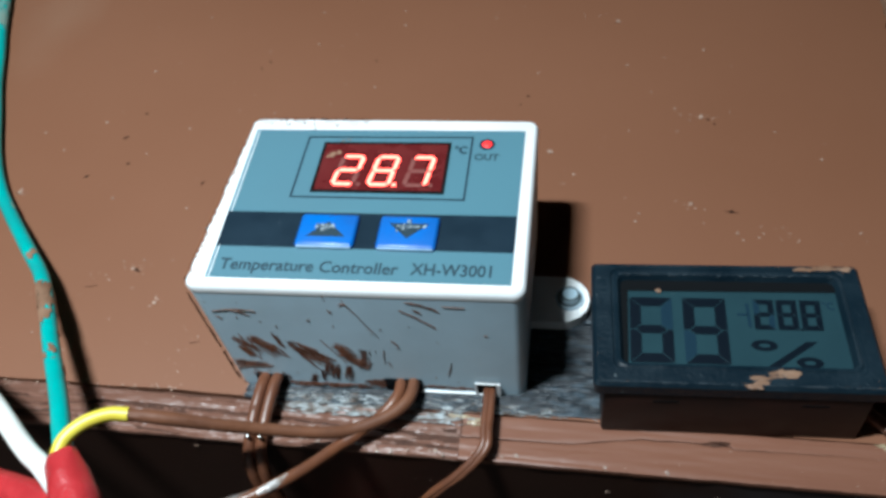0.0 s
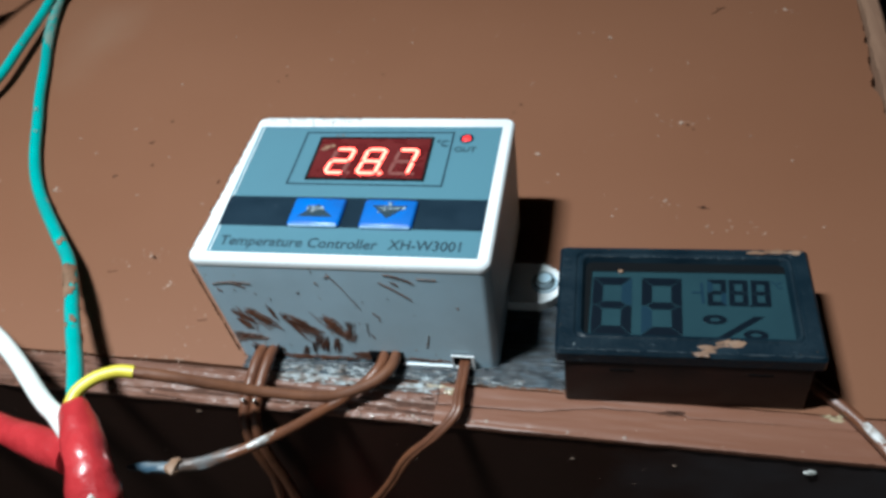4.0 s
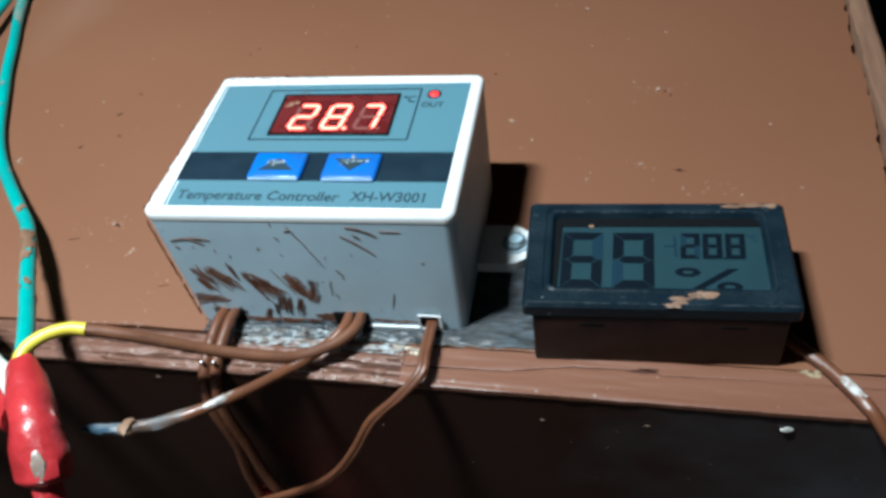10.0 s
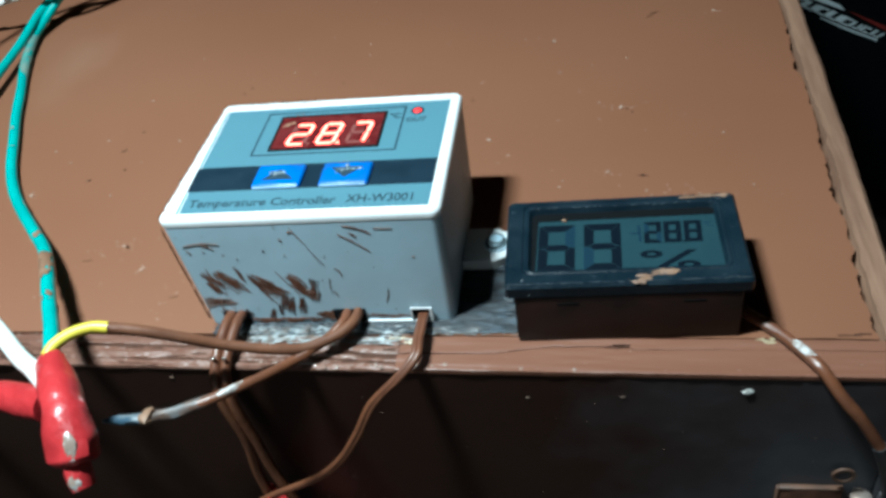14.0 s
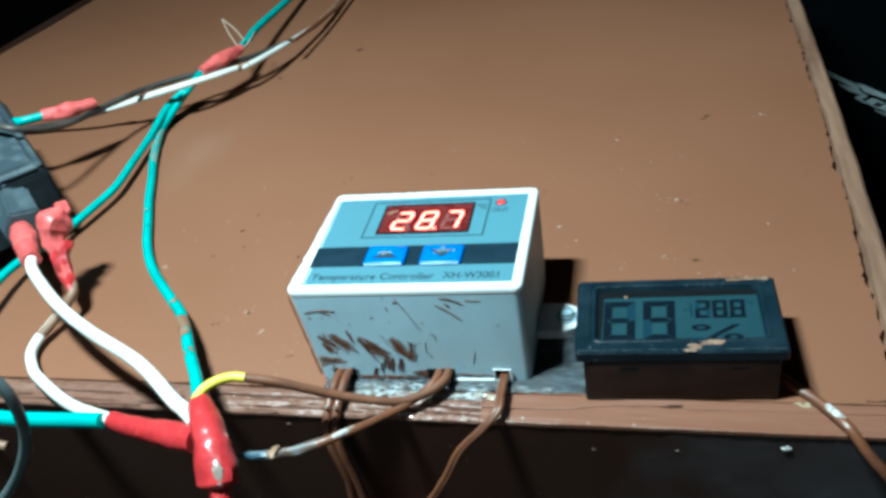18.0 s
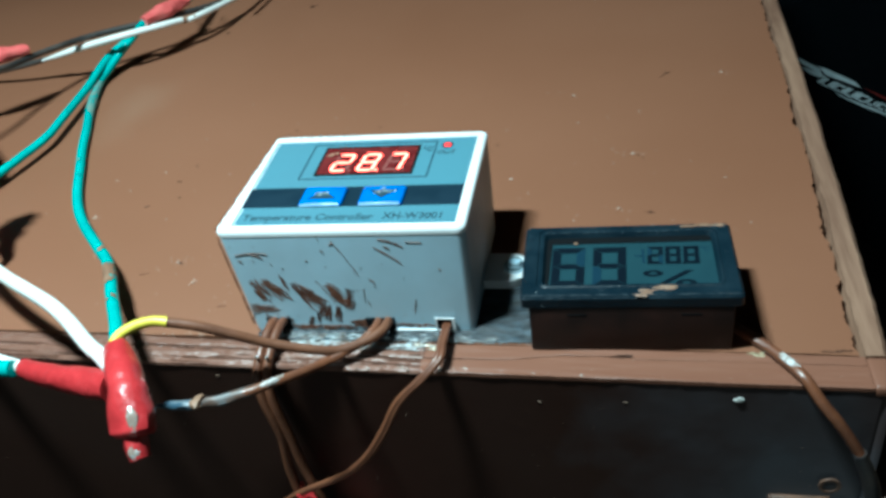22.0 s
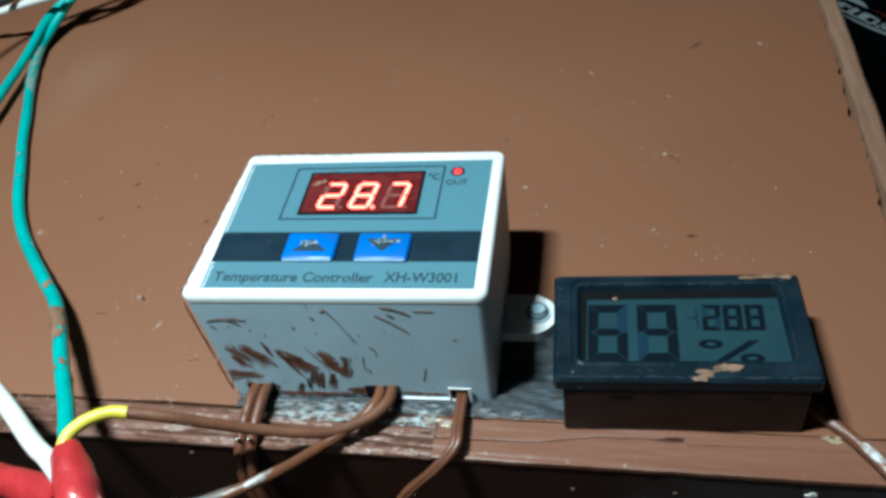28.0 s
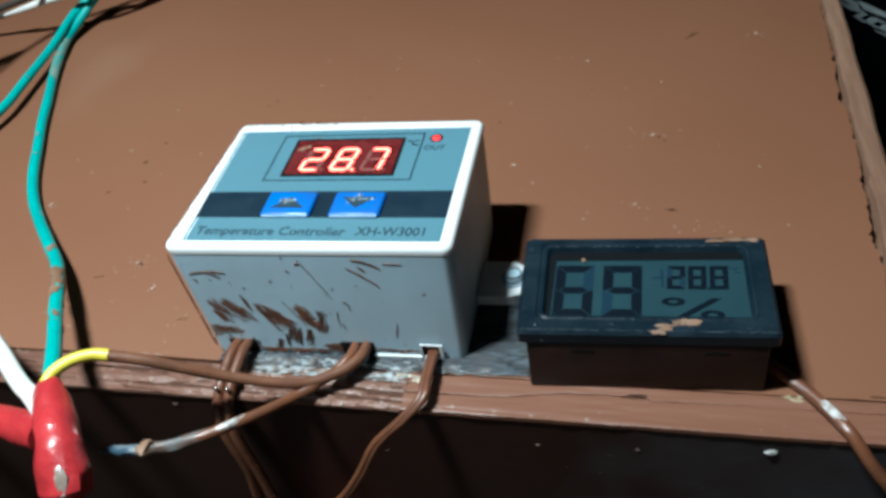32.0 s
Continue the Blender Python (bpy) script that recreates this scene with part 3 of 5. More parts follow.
# front board below it
def board(p0, p1, thick, z0, z1, bevel=0.04):
    """An upright board whose outer face runs from p0 to p1; it thickens to the left of that line."""
    a, b = Vector(p0), Vector(p1)
    n = Vector((-(b - a).y, (b - a).x)).normalized() * thick
    bm = prism([tuple(a), tuple(b), tuple(b + n), tuple(a + n)], z0, z1)
    bmesh.ops.bevel(bm, geom=bm.edges[:], offset=bevel, segments=2, affect="EDGES")
    return bm


part("front_board", moved(board((-35.5, front_y(-35.5) + 0.015), (15.02, front_y(15.02) + 0.015), 0.95, -36.0, -0.145, 0.02), z=LIFT), M_FRONT, cabinet,
     "dark brown varnished front board with dust, scuffs and a painted-in sheen")
# side board at the right: its raw upper edge shows beside the sheet
bm = bmesh.new()
n = 320
rows = []
for k in range(n + 1):
    y = front_y(15) + 0.97 + (BACK - front_y(15) - 0.97) * k / n
    jj = 0.03 * noise.noise(Vector((k * 0.07, 8, 1))) + 0.02 * noise.noise(Vector((k * 0.4, 8, 2)))
    inner = right_x(y) - 0.72 + 0.07 * noise.noise(Vector((k * 0.2, 2.5, 6)))
    outer = outer_x(y) + jj
    zt = 0.02 * noise.noise(Vector((k * 0.25, 1, 1)))
    rows.append([bm.verts.new(c) for c in ((inner, y, -36), (inner, y, -0.55), (inner + 0.09, y, -0.45 + zt), (inner + 0.17 + jj, y, 0.01 + zt), (outer - 0.10, y, 0.03 + zt), (outer, y, -0.07 + zt), (outer, y, -36))])
for a, b in zip(rows, rows[1:]):
    for k in range(6):
        bm.faces.new((a[k], a[k + 1], b[k + 1], b[k]))
    bm.faces.new((a[6], a[0], b[0], b[6]))
bm.faces.new(rows[0][::-1])
bm.faces.new(rows[-1])
bmesh.ops.recalc_face_normals(bm, faces=bm.faces)
part("side_board", moved(bm, z=LIFT), M_RAW, cabinet, "raw tan plywood side board with a rough painted edge")
part("corner_end", moved(block(14.81, 15.30, front_y(15) + 0.0, front_y(15) + 0.965, -0.32, 0.0, 0.09, 3), z=LIFT), M_EDGE, cabinet, "raw rounded end of the side board")
part("side_board_end", moved(block(15.03, 15.27, front_y(15) + 0.05, front_y(15) + 0.96, -36.0, -0.33, 0.03), z=LIFT), M_FRONT, cabinet)
part("side_board", moved(board((-29.0, 43.5), (-35.5, -0.5), -0.9, -36, -0.61), z=LIFT), M_FRONT, cabinet)
part("back_board", moved(board((15.5, 43.0), (-28.0, 43.0), 0.9, -36, -0.61), z=LIFT), M_FRONT, cabinet)
part("bottom_panel", moved(prism([(15.2, -0.6), (15.9, 42.9), (-28.4, 42.9), (-34.5, -0.3)], -35.9, -35.0), z=LIFT), M_FRONT, cabinet)
for x, y in ((-32.0, 1.5), (13.0, 1.0), (-26.0, 40.5), (14.0, 40.5)):
    part("leg", block(x - 1.4, x + 1.4, y - 1.4, y + 1.4, 0, LIFT - 36.0, 0.12), M_FRONT, cabinet)

# hinge on the front and the narrow door frame that it carries
HY = front_y(14.4) + 0.012
hinge = part("hinge", moved(block(13.03, 14.38, HY - 0.12, HY, -9.0, -3.76, 0.03), z=LIFT), M_KNOT, cabinet, "dark painted butt hinge")
# Lighter strips paint the light caught on the leaf's bevels.
part("lit_rim", moved(block(13.03, 14.38, HY - 0.14, HY - 0.01, -3.757, -3.70, 0.02), z=LIFT), M_BRASS, hinge, "upper edge in lighter brown, painting the lit bevel")
part("lit_rim", moved(block(12.975, 13.028, HY - 0.14, HY - 0.01, -9.0, -3.72, 0.02), z=LIFT), M_BRASS, hinge, "side edge in lighter brown, painting the lit bevel")
part("hinge_leaf", moved(block(15.15, 16.2, HY - 0.12, HY - 0.005, -9.0, -3.90, 0.03), z=LIFT), M_FRONT, hinge)
for z0, z1 in ((-5.1, -3.97), (-6.8, -5.16), (-9.0, -6.86)):
    part("knuckle", moved(tube([(14.74, HY - 0.22, z0), (14.74, HY - 0.22, z0 + 0.05), (14.74, HY - 0.22, (z0 + z1) / 2), (14.74, HY - 0.22, z1 - 0.05), (14.74, HY - 0.22, z1)], [0.15, 0.19, 0.185, 0.19, 0.15], per=2), z=LIFT), M_BRASS, hinge, "brown-painted hinge barrel")
part("knuckle_ring", moved(tube([(14.74, HY - 0.22, -5.17), (14.74, HY - 0.22, -5.13), (14.74, HY - 0.22, -5.09)], [0.19, 0.215, 0.19], per=2), z=LIFT), M_RUBBED, hinge, "bright worn joint ring")
part("pin_head", moved(tube([(14.74, HY - 0.22, -3.97), (14.74, HY - 0.22, -3.93), (14.74, HY - 0.22, -3.84), (14.74, HY - 0.22, -3.78)], [0.20, 0.24, 0.23, 0.12], per=3), z=LIFT), M_RUBBED, hinge, "bright worn pin head")
# A lighter ring paints the highlight round each screw head.
for x, z in ((13.65, -4.42), (13.65, -7.3), (15.62, -4.50), (15.62, -7.4), (14.28, -3.16)):
    rim = [(0.25 * math.cos(a * 0.3927), 0.25 * math.sin(a * 0.3927)) for a in range(16)]
    head = part("screw_head", moved(tube([(x, HY - 0.10, z), (x, HY - 0.135, z), (x, HY - 0.15, z)], [0.20, 0.20, 0.14], per=2), z=LIFT), M_FRONT, hinge, "sunk screw head")
    part("rim", moved(ring(rim, [(p * 0.68, q * 0.68) for p, q in rim], 0, 0.05), x, HY - 0.115, z + LIFT, 90), M_BRASS, head, "lighter brown rim painting the screw's highlight")
door = thing("cabinet_door", "narrow open plywood door frame hinged to the cabinet front", "door", at=(0, 0, -56))
part("stile", moved(block(15.58, 17.22, HY, HY + 0.55, -30, -3.95, 0.05), z=LIFT), M_FRONT, door)
part("stile_edge", moved(block(15.60, 17.66, HY - 0.01, HY + 0.55, -3.945, -3.78, 0.05), z=LIFT), M_DIM, door, "dull brown plywood edge")
part("stile_end", moved(block(17.225, 17.64, HY + 0.0, HY + 0.55, -30, -3.95, 0.06), z=LIFT), M_DIM, door, "rough raw plywood end")
part("side_rail", moved(prism([(16.95, HY + 0.555), (17.67, HY + 0.555), (17.95, 2.1), (17.22, 2.1)], -30, -3.79), z=LIFT), M_DIM, door, "dull brown plywood edge")

# ---- the temperature controller ----
ctl = thing("temperature_controller", "grey plastic temperature controller, red display lit, smeared with brown paint", "controller")
BASE = 0.045


def loft(*levels):
    """A case through outlines of as many points, each at its height."""
    b = bmesh.new()
    rows = [[b.verts.new((*p, z)) for p in o] for o, z in levels]
    b.faces.new(rows[0][::-1])
    b.faces.new(rows[-1])
    for v0, v1 in zip(rows, rows[1:]):
        for i in range(len(v0)):
            j = (i + 1) % len(v0)
            b.faces.new((v0[i], v0[j], v1[j], v1[i]))
    return b


def case_front(z):
    """Where the case's front lies at a height."""
    return -0.05 + 0.11 * (z - BASE) / 2.85


def skew(b):
    """The case is not quite square: its front left corner stands out and its front right corner in."""
    for v in b.verts:
        k = max(0, 1 - v.co.y / 4.5)
        v.co.x -= 0.12 * k * max(0, 1 - v.co.x / 3)
        v.co.y += 0.07 * k * max(0, v.co.x / 6)
    return b


lower = part("lower_case", skew(loft((rounded(0.26, 5.985, -0.05, 4.50, 0.20, 4), BASE), (rounded(-0.03, 6.015, 0.06, 4.62, 0.22, 4), 2.90))), M_CASE, ctl, "grey case with brown brush marks")
part("bezel", skew(loft((rounded(-0.035, 6.02, 0.055, 4.63, 0.22, 4), 2.905), (rounded(-0.05, 6.035, 0.045, 4.66, 0.22, 4), 3.02), (rounded(-0.02, 6.005, 0.075, 4.63, 0.20, 4), 3.09),
                   (rounded(0.03, 5.96, 0.12, 4.57, 0.15, 4), 3.125))), M_WHITE, ctl, "white lid rim, chipped and ragged with paint")
label = part("label_plate", prism([(0.23, 0.25), (5.77, 0.31), (5.78, 4.29), (0.14, 4.25)], 3.10, 3.137), M_LABEL, ctl, "blue-grey printed label")
TOP = 3.137
part("band", prism([(0.22, 1.00), (5.765, 1.04), (5.765, 1.93), (0.20, 1.88)], TOP - 0.01, TOP + 0.005), M_STRIPE, label, "dark scratched band")
part("window_outline", ring([(1.32, 2.29), (4.75, 2.30), (4.75, 4.09), (1.32, 4.05)], [(1.355, 2.325), (4.715, 2.335), (4.715, 4.055), (1.355, 4.015)], TOP - 0.01, TOP + 0.005), M_INK, label)
part("label_edge_line", prism([(0.29, 0.26), (0.308, 0.26), (0.218, 4.23), (0.20, 4.23)], TOP - 0.01, TOP + 0.004), M_WHITE, label)
part("lettering", moved(lettering("Temperature Controller", 0.37, 3.32), 0.43, 0.45, TOP), M_TEXT, label, "dark words Temperature Controller")
part("lettering", moved(lettering("XH-W3001", 0.37, 1.44), 3.97, 0.47, TOP), M_TEXT, label, "faded dark printed characters")
part("lettering", moved(lettering("OUT", 0.25, 0.48), 4.82, 3.42, TOP), M_TEXT, label, "dark word OUT")
part("lettering", moved(lettering("\u00b0C", 0.29, 0.26), 4.40, 3.60, TOP), M_INK, label, "dark degree sign and C")
# display
display = part("display_window", prism([(1.73, 2.47), (4.30, 2.48), (4.29, 3.86), (1.73, 3.84)], TOP - 0.03, TOP + 0.02), M_WINDOW, ctl, "dark red display window")
part("window_frame", ring([(1.70, 2.44), (4.33, 2.45), (4.32, 3.89), (1.70, 3.86)], [(1.755, 2.495), (4.275, 2.505), (4.265, 3.835), (1.755, 3.805)], TOP - 0.02, TOP + 0.028), M_DARK, display)
for k, n in enumerate("287"):
    x = 2.10 + 0.715 * k
    rest = "".join(s for s in "abcdefg" if s not in SEGMENTS[n])
    for b in figure(SEGMENTS[n], 0.40, 0.78, 0.080, 0, 0.012, 0.14):
        part("digit_bar", moved(b, x, 2.66, TOP + 0.021), M_LIT, display, "glowing red bar")
    for b in figure(rest, 0.40, 0.78, 0.085, 0, 0.006, 0.14):
        part("digit_bar", moved(b, x, 2.66, TOP + 0.021), M_GHOST, display, "unlit dark red bar")
    part("decimal_point", moved(prism([(0.045 * math.cos(a * 0.7854), 0.045 * math.sin(a * 0.7854)) for a in range(8)], 0, 0.01), x + 0.52, 2.66, TOP + 0.021),
         M_LIT if k == 1 else M_GHOST, display)
rnd = random.Random(11)
b = bmesh.new()
for k in range(5):
    crumb(b, 1.93 + rnd.uniform(-0.10, 0.14), 3.46 + rnd.uniform(-0.06, 0.1), TOP + 0.022, rnd.uniform(0.05, 0.09), rnd, 0.12)
for k in range(4):
    crumb(b, 2.14 + rnd.uniform(-0.08, 0.08), 3.86 + rnd.uniform(-0.05, 0.1), TOP + 0.022, rnd.uniform(0.02, 0.04), rnd, 0.2)
part("paint_spot", b, M_TAN, display, "dried brown paint drips", kind="stuff")
part("indicator_lamp", tube([(5.04, 3.87, TOP - 0.02), (5.04, 3.87, TOP + 0.01), (5.04, 3.87, TOP + 0.03)], [0.10, 0.10, 0.06], per=2), M_LED, ctl, "small lit red lamp")
part("lamp_ring", ring([(5.04 + 0.155 * math.cos(a * 0.3927), 3.87 + 0.155 * math.sin(a * 0.3927)) for a in range(16)],
                       [(5.04 + 0.10 * math.cos(a * 0.3927), 3.87 + 0.10 * math.sin(a * 0.3927)) for a in range(16)], TOP - 0.01, TOP + 0.01), M_INK, ctl)
# buttons
for x, up in ((1.73, True), (3.25, False)):
    b = block(x, x + 1.11, 1.00, 1.80, TOP - 0.02, TOP + 0.10, 0.07, 3)
    button = part("button", b, M_BLUE, ctl, "blue push button with a worn arrow")
    cx, cy = x + 0.56, 1.39
    tri = [(cx - 0.37, cy - 0.17), (cx + 0.37, cy - 0.17), (cx, cy + 0.2)] if up else [(cx + 0.37, cy + 0.2), (cx - 0.37, cy + 0.2), (cx, cy - 0.17)]
    part("arrow", prism(tri, TOP + 0.095, TOP + 0.106), M_TEXT, button)
    part("front_lip", block(x + 0.04, x + 1.07, 0.985, 1.03, TOP + 0.0, TOP + 0.075, 0.015), M_LIP, button, "pale lower edge")
    b = bmesh.new()
    for k in range(16):
        crumb(b, cx + rnd.gauss(0, 0.12), cy + 0.05 + rnd.gauss(0, 0.05) + (0 if up else 0.08), TOP + 0.106, rnd.uniform(0.02, 0.055), rnd, 0.25)
    part("worn_patch", b, M_WORN, button, "scratched pale wear mark", kind="stuff")
# cable slots in the foot of the front
for x0, x1, z1 in ((0.55, 1.2, 0.42), (3.2, 3.95, 0.44), (5.03, 5.46, 0.46)):
    part("cable_slot", block(x0, x1, -0.065 + 0.01 * x0, 0.25, BASE + 0.01, z1, 0.02), M_DARK, ctl)
part("slot_rim", moved(ring([(0, 0), (0.49, 0), (0.49, 0.43), (0, 0.43)], [(0.035, 0.05), (0.42, 0.05), (0.42, 0.40), (0.035, 0.40)], 0, 0.03), 5.0, -0.01, BASE + 0.005, 90), M_WHITE, ctl)
part("foot_line", block(3.9, 5.05, -0.04, 0.02, BASE, BASE + 0.05, 0.01), M_WHITE, ctl)
# ears
for x, s in ((5.8, 1),):
    pts = [(0, -0.60)] + [(0.78 + 0.60 * math.sin(a), -0.60 * math.cos(a)) for a in (0, 0.3, 0.7, 1.1, 1.57, 2.0, 2.4, 2.8, 3.14)] + [(0, 0.60)]
    pts = [(x + s * px, 2.25 + py) for px, py in pts]
    part("mounting_ear", prism(pts if s > 0 else pts[::-1], BASE, BASE + 0.26), M_WHITE, ctl, "white screw ear")
# brush marks of brown paint on the front and the rim
rnd = random.Random(21)


def feather(b, x0, z0, x1, z1, width, hairs):
    """The print of a loaded brush: a torn body that runs out in hairlines beside it."""
    d = Vector((x1 - x0, z1 - z0))
    n, a = Vector((-d.y, d.x)).normalized(), math.degrees(math.atan2(d.y, d.x))
    mid = Vector(((x0 + x1) / 2, (z0 + z1) / 2))
    for k in range(3):
        off = (k - 1) * width * 0.55
        p = mid + n * off + d * rnd.uniform(-0.12, 0.12)
        stroke(b, p.x, p.y, d.length * rnd.uniform(0.7, 1.0), a + rnd.uniform(-5, 5), width * rnd.uniform(0.45, 0.85), 0.004, rnd)
    for k in range(hairs * 2):
        p = mid + n * rnd.uniform(-1.6, 1.6) * width + d * rnd.uniform(-0.35, 0.35)
        stroke(b, p.x, p.y, d.length * rnd.uniform(0.25, 0.7), a + rnd.uniform(-12, 12), rnd.uniform(0.014, 0.034), 0.003, rnd)


b = bmesh.new()
for mark in ((0.44, 1.61, 0.81, 1.02, 0.11, 5), (0.74, 1.62, 1.29, 1.0, 0.09, 7), (1.19, 1.80, 1.37, 1.33, 0.03, 4), (1.50, 1.56, 1.83, 0.74, 0.035, 6), (1.59, 1.45, 2.22, 0.88, 0.12, 8),
             (2.28, 1.57, 2.80, 0.82, 0.11, 8), (2.95, 1.37, 2.83, 0.74, 0.07, 4), (2.14, 0.92, 2.05, 0.46, 0.06, 3), (2.33, 0.86, 2.21, 0.34, 0.09, 4), (2.57, 0.85, 2.46, 0.30, 0.07, 3),
             (1.79, 0.50, 1.74, 0.17, 0.06, 3), (1.98, 0.66, 1.94, 0.26, 0.03, 3), (0.16, 0.76, 0.94, 0.71, 0.09, 4), (2.70, 0.98, 2.98, 0.86, 0.09, 3), (0.42, 1.35, 0.62, 1.02, 0.03, 5)):
    feather(b, *mark)
# a ridge of paint along the foot and down the corner
for k in range(30):
    stroke(b, rnd.uniform(1.25, 2.85), 0.13 + rnd.uniform(-0.05, 0.05), rnd.uniform(0.2, 0.5), rnd.uniform(-9, 9), rnd.uniform(0.04, 0.10), 0.004, rnd)
for k in range(14):
    stroke(b, rnd.uniform(2.95, 3.35), 0.26 + rnd.uniform(-0.10, 0.10), rnd.uniform(0.2, 0.5), rnd.uniform(5, 30), rnd.uniform(0.06, 0.12), 0.004, rnd)
for k in range(10):
    stroke(b, rnd.uniform(4.0, 4.95), 0.20 + rnd.uniform(-0.04, 0.05), rnd.uniform(0.15, 0.35), rnd.uniform(-12, 12), rnd.uniform(0.04, 0.09), 0.004, rnd)
for x in (0.60, 1.16):
    for k in range(6):
        stroke(b, x + rnd.uniform(-0.10, 0.10), 0.42 + rnd.uniform(-0.12, 0.06), rnd.uniform(0.12, 0.28), rnd.uniform(40, 120), rnd.uniform(0.03, 0.06), 0.004, rnd)
for k in range(40):
    z = rnd.uniform(0.3, 2.85)
    stroke(b, 0.155 - 0.30 * (z - BASE) / 2.85 + rnd.uniform(0.0, 0.05), z, rnd.uniform(0.12, 0.4), -80 + rnd.uniform(-10, 10), rnd.uniform(0.02, 0.07), 0.004, rnd)
# single bristle strokes
for x0, z0, x1, z1, w in ((0.19, 2.43, 1.04, 2.47, 0.028), (0.60, 2.44, 0.90, 2.30, 0.026), (2.72, 2.80, 2.98, 2.34, 0.030), (2.98, 2.32, 3.27, 1.74, 0.030), (3.90, 2.84, 4.50, 2.60, 0.055), (3.77, 2.60, 4.40, 2.10, 0.042),
                          (4.0, 2.62, 4.15, 2.50, 0.05), (2.42, 2.52, 2.50, 2.44, 0.035), (2.40, 2.95, 2.43, 2.78, 0.025), (3.49, 1.66, 3.62, 1.53, 0.030), (3.30, 1.37, 3.28, 0.91, 0.026), (3.36, 1.0, 3.42, 0.80, 0.03),
                          (4.60, 1.05, 4.50, 0.62, 0.026), (4.55, 2.72, 4.95, 2.70, 0.024), (0.24, 2.26, 0.34, 2.16, 0.035), (2.66, 2.68, 2.80, 2.72, 0.02), (3.62, 1.50, 3.60, 1.42, 0.03)):
    d = Vector((x1 - x0, z1 - z0))
    stroke(b, (x0 + x1) / 2, (z0 + z1) / 2, d.length, math.degrees(math.atan2(d.y, d.x)), w, 0.004, rnd)
for k in range(22):
    stroke(b, rnd.uniform(0.3, 5.4), rnd.uniform(0.3, 2.3), rnd.uniform(0.02, 0.07), rnd.uniform(-80, 80), rnd.uniform(0.012, 0.028), 0.003, rnd)
for v in b.verts:
    x, z, up = v.co
    left = 0.12 - 0.30 * (z - BASE) / 2.85
    v.co = (max(x, left + 0.05), case_front(z) - up + 0.012 * max(0, x), max(z, BASE))
part("paint_smear", b, M_PAINT, lower, "dried brown brush marks", kind="stuff")
b = bmesh.new()


def fringe(b, p0, p1, inward, deep, seed, z):
    """Paint lapping over a rim edge with a ragged inner border."""
    n = 220
    a, c, w = Vector(p0), Vector(p1), Vector(inward)
    prev = None
    for k in range(n + 1):
        q = a + (c - a) * k / n
        d = deep * max(0.02, 0.45 + 0.9 * noise.noise(Vector((k * 0.09, seed, 0))) + 0.75 * noise.noise(Vector((k * 0.31, seed, 3))) + 0.4 * noise.noise(Vector((k * 0.9, seed, 5))))
        now = [b.verts.new((q.x - w.x * 0.05, q.y - w.y * 0.05, z - 0.16)), b.verts.new((q.x - w.x * 0.03, q.y - w.y * 0.03, z - 0.04)), b.verts.new((q.x + w.x * d, q.y + w.y * d, z + 0.006))]
        if prev:
            b.faces.new((prev[0], now[0], now[1], prev[1]))
            b.faces.new((prev[1], now[1], now[2], prev[2]))
        prev = now


fringe(b, (-0.145, 0.25), (-0.04, 4.5), (1, 0), 0.13, 3.0, 3.128)
fringe(b, (0.1, 4.645), (2.5, 4.645), (0, -1), 0.30, 9.0, 3.128)
part("paint_fringe", b, M_PANEL, ctl, "ragged brown paint over the rim", kind="stuff")
pad = thing("mounting_tape", "rough black woven mounting tape under the controller", "tape")
part("backing", block(0.3, 7.42, -0.38, 2.4, 0.0, 0.034, 0.012), M_PAD, pad)
b = bmesh.new()
rnd = random.Random(63)
for k in range(44):
    y = -0.37 + 2.74 * k / 43
    x0, x1 = 0.3 + rnd.uniform(-0.05, 0.05), 7.42 + rnd.uniform(-0.06, 0.03)
    line = [(x0 + (x1 - x0) * s / 9, y + rnd.uniform(-0.012, 0.012), 0.034 + rnd.uniform(-0.004, 0.008)) for s in range(10)]
    tube(line, 0.024, sides=5, per=3, uneven=0.5, flat=0.6, bm=b, seed=k * 1.7)
part("weave", b, M_PAD, pad, "coarse black threads", kind="stuff")
b = bmesh.new()
for k in range(40):
    x = rnd.uniform(0.35, 7.35)
    stroke(b, x, -0.39 + rnd.gauss(0, 0.02), rnd.uniform(0.06, 0.2), rnd.uniform(-30, 30), rnd.uniform(0.012, 0.03), 0.012, rnd)
part("frayed_edge", b, M_RESIDUE, pad, "pale frayed threads", kind="stuff")
screw = thing("screw", "grey screw with a ridged washer head in the controller's ear", "screw", at=(6.76, 2.25, BASE + 0.26))
part("washer", tube([(0, 0, 0), (0, 0, 0.03), (0, 0, 0.06)], 0.30, per=1), M_CASE, screw)
part("head", tube([(0, 0, 0.06), (0, 0, 0.13), (0, 0, 0.18)], [0.21, 0.21, 0.16], per=2), M_CASE, screw)
for r in (0.19, 0.25):
    turn = [(r * math.cos(a * 0.3927), r * math.sin(a * 0.3927)) for a in range(16)]
    part("ridge", moved(ring(turn, [(p * 0.86, q * 0.86) for p, q in turn], 0, 0.02), z=0.182 if r < 0.2 else 0.06), M_GREYW, screw)

# ---- the humidity meter ----
hyg = thing("hygrometer", "dark navy plastic hygrometer with a grey-green figure display", "hygrometer", at=(7.34, -0.66, 0.0), turn=(0, 0, 1.6))
part("body", block(0.08, 4.66, 0.06, 2.68, 0.0, 1.31, 0.05), M_BODY, hyg, "black body smeared with brown paint")
for x in (0.95, 3.5):
    part("clip_slot", block(x, x + 0.46, 0.054, 0.2, 1.05, 1.12, 0.01), M_DARK, hyg)
UP = 0.07
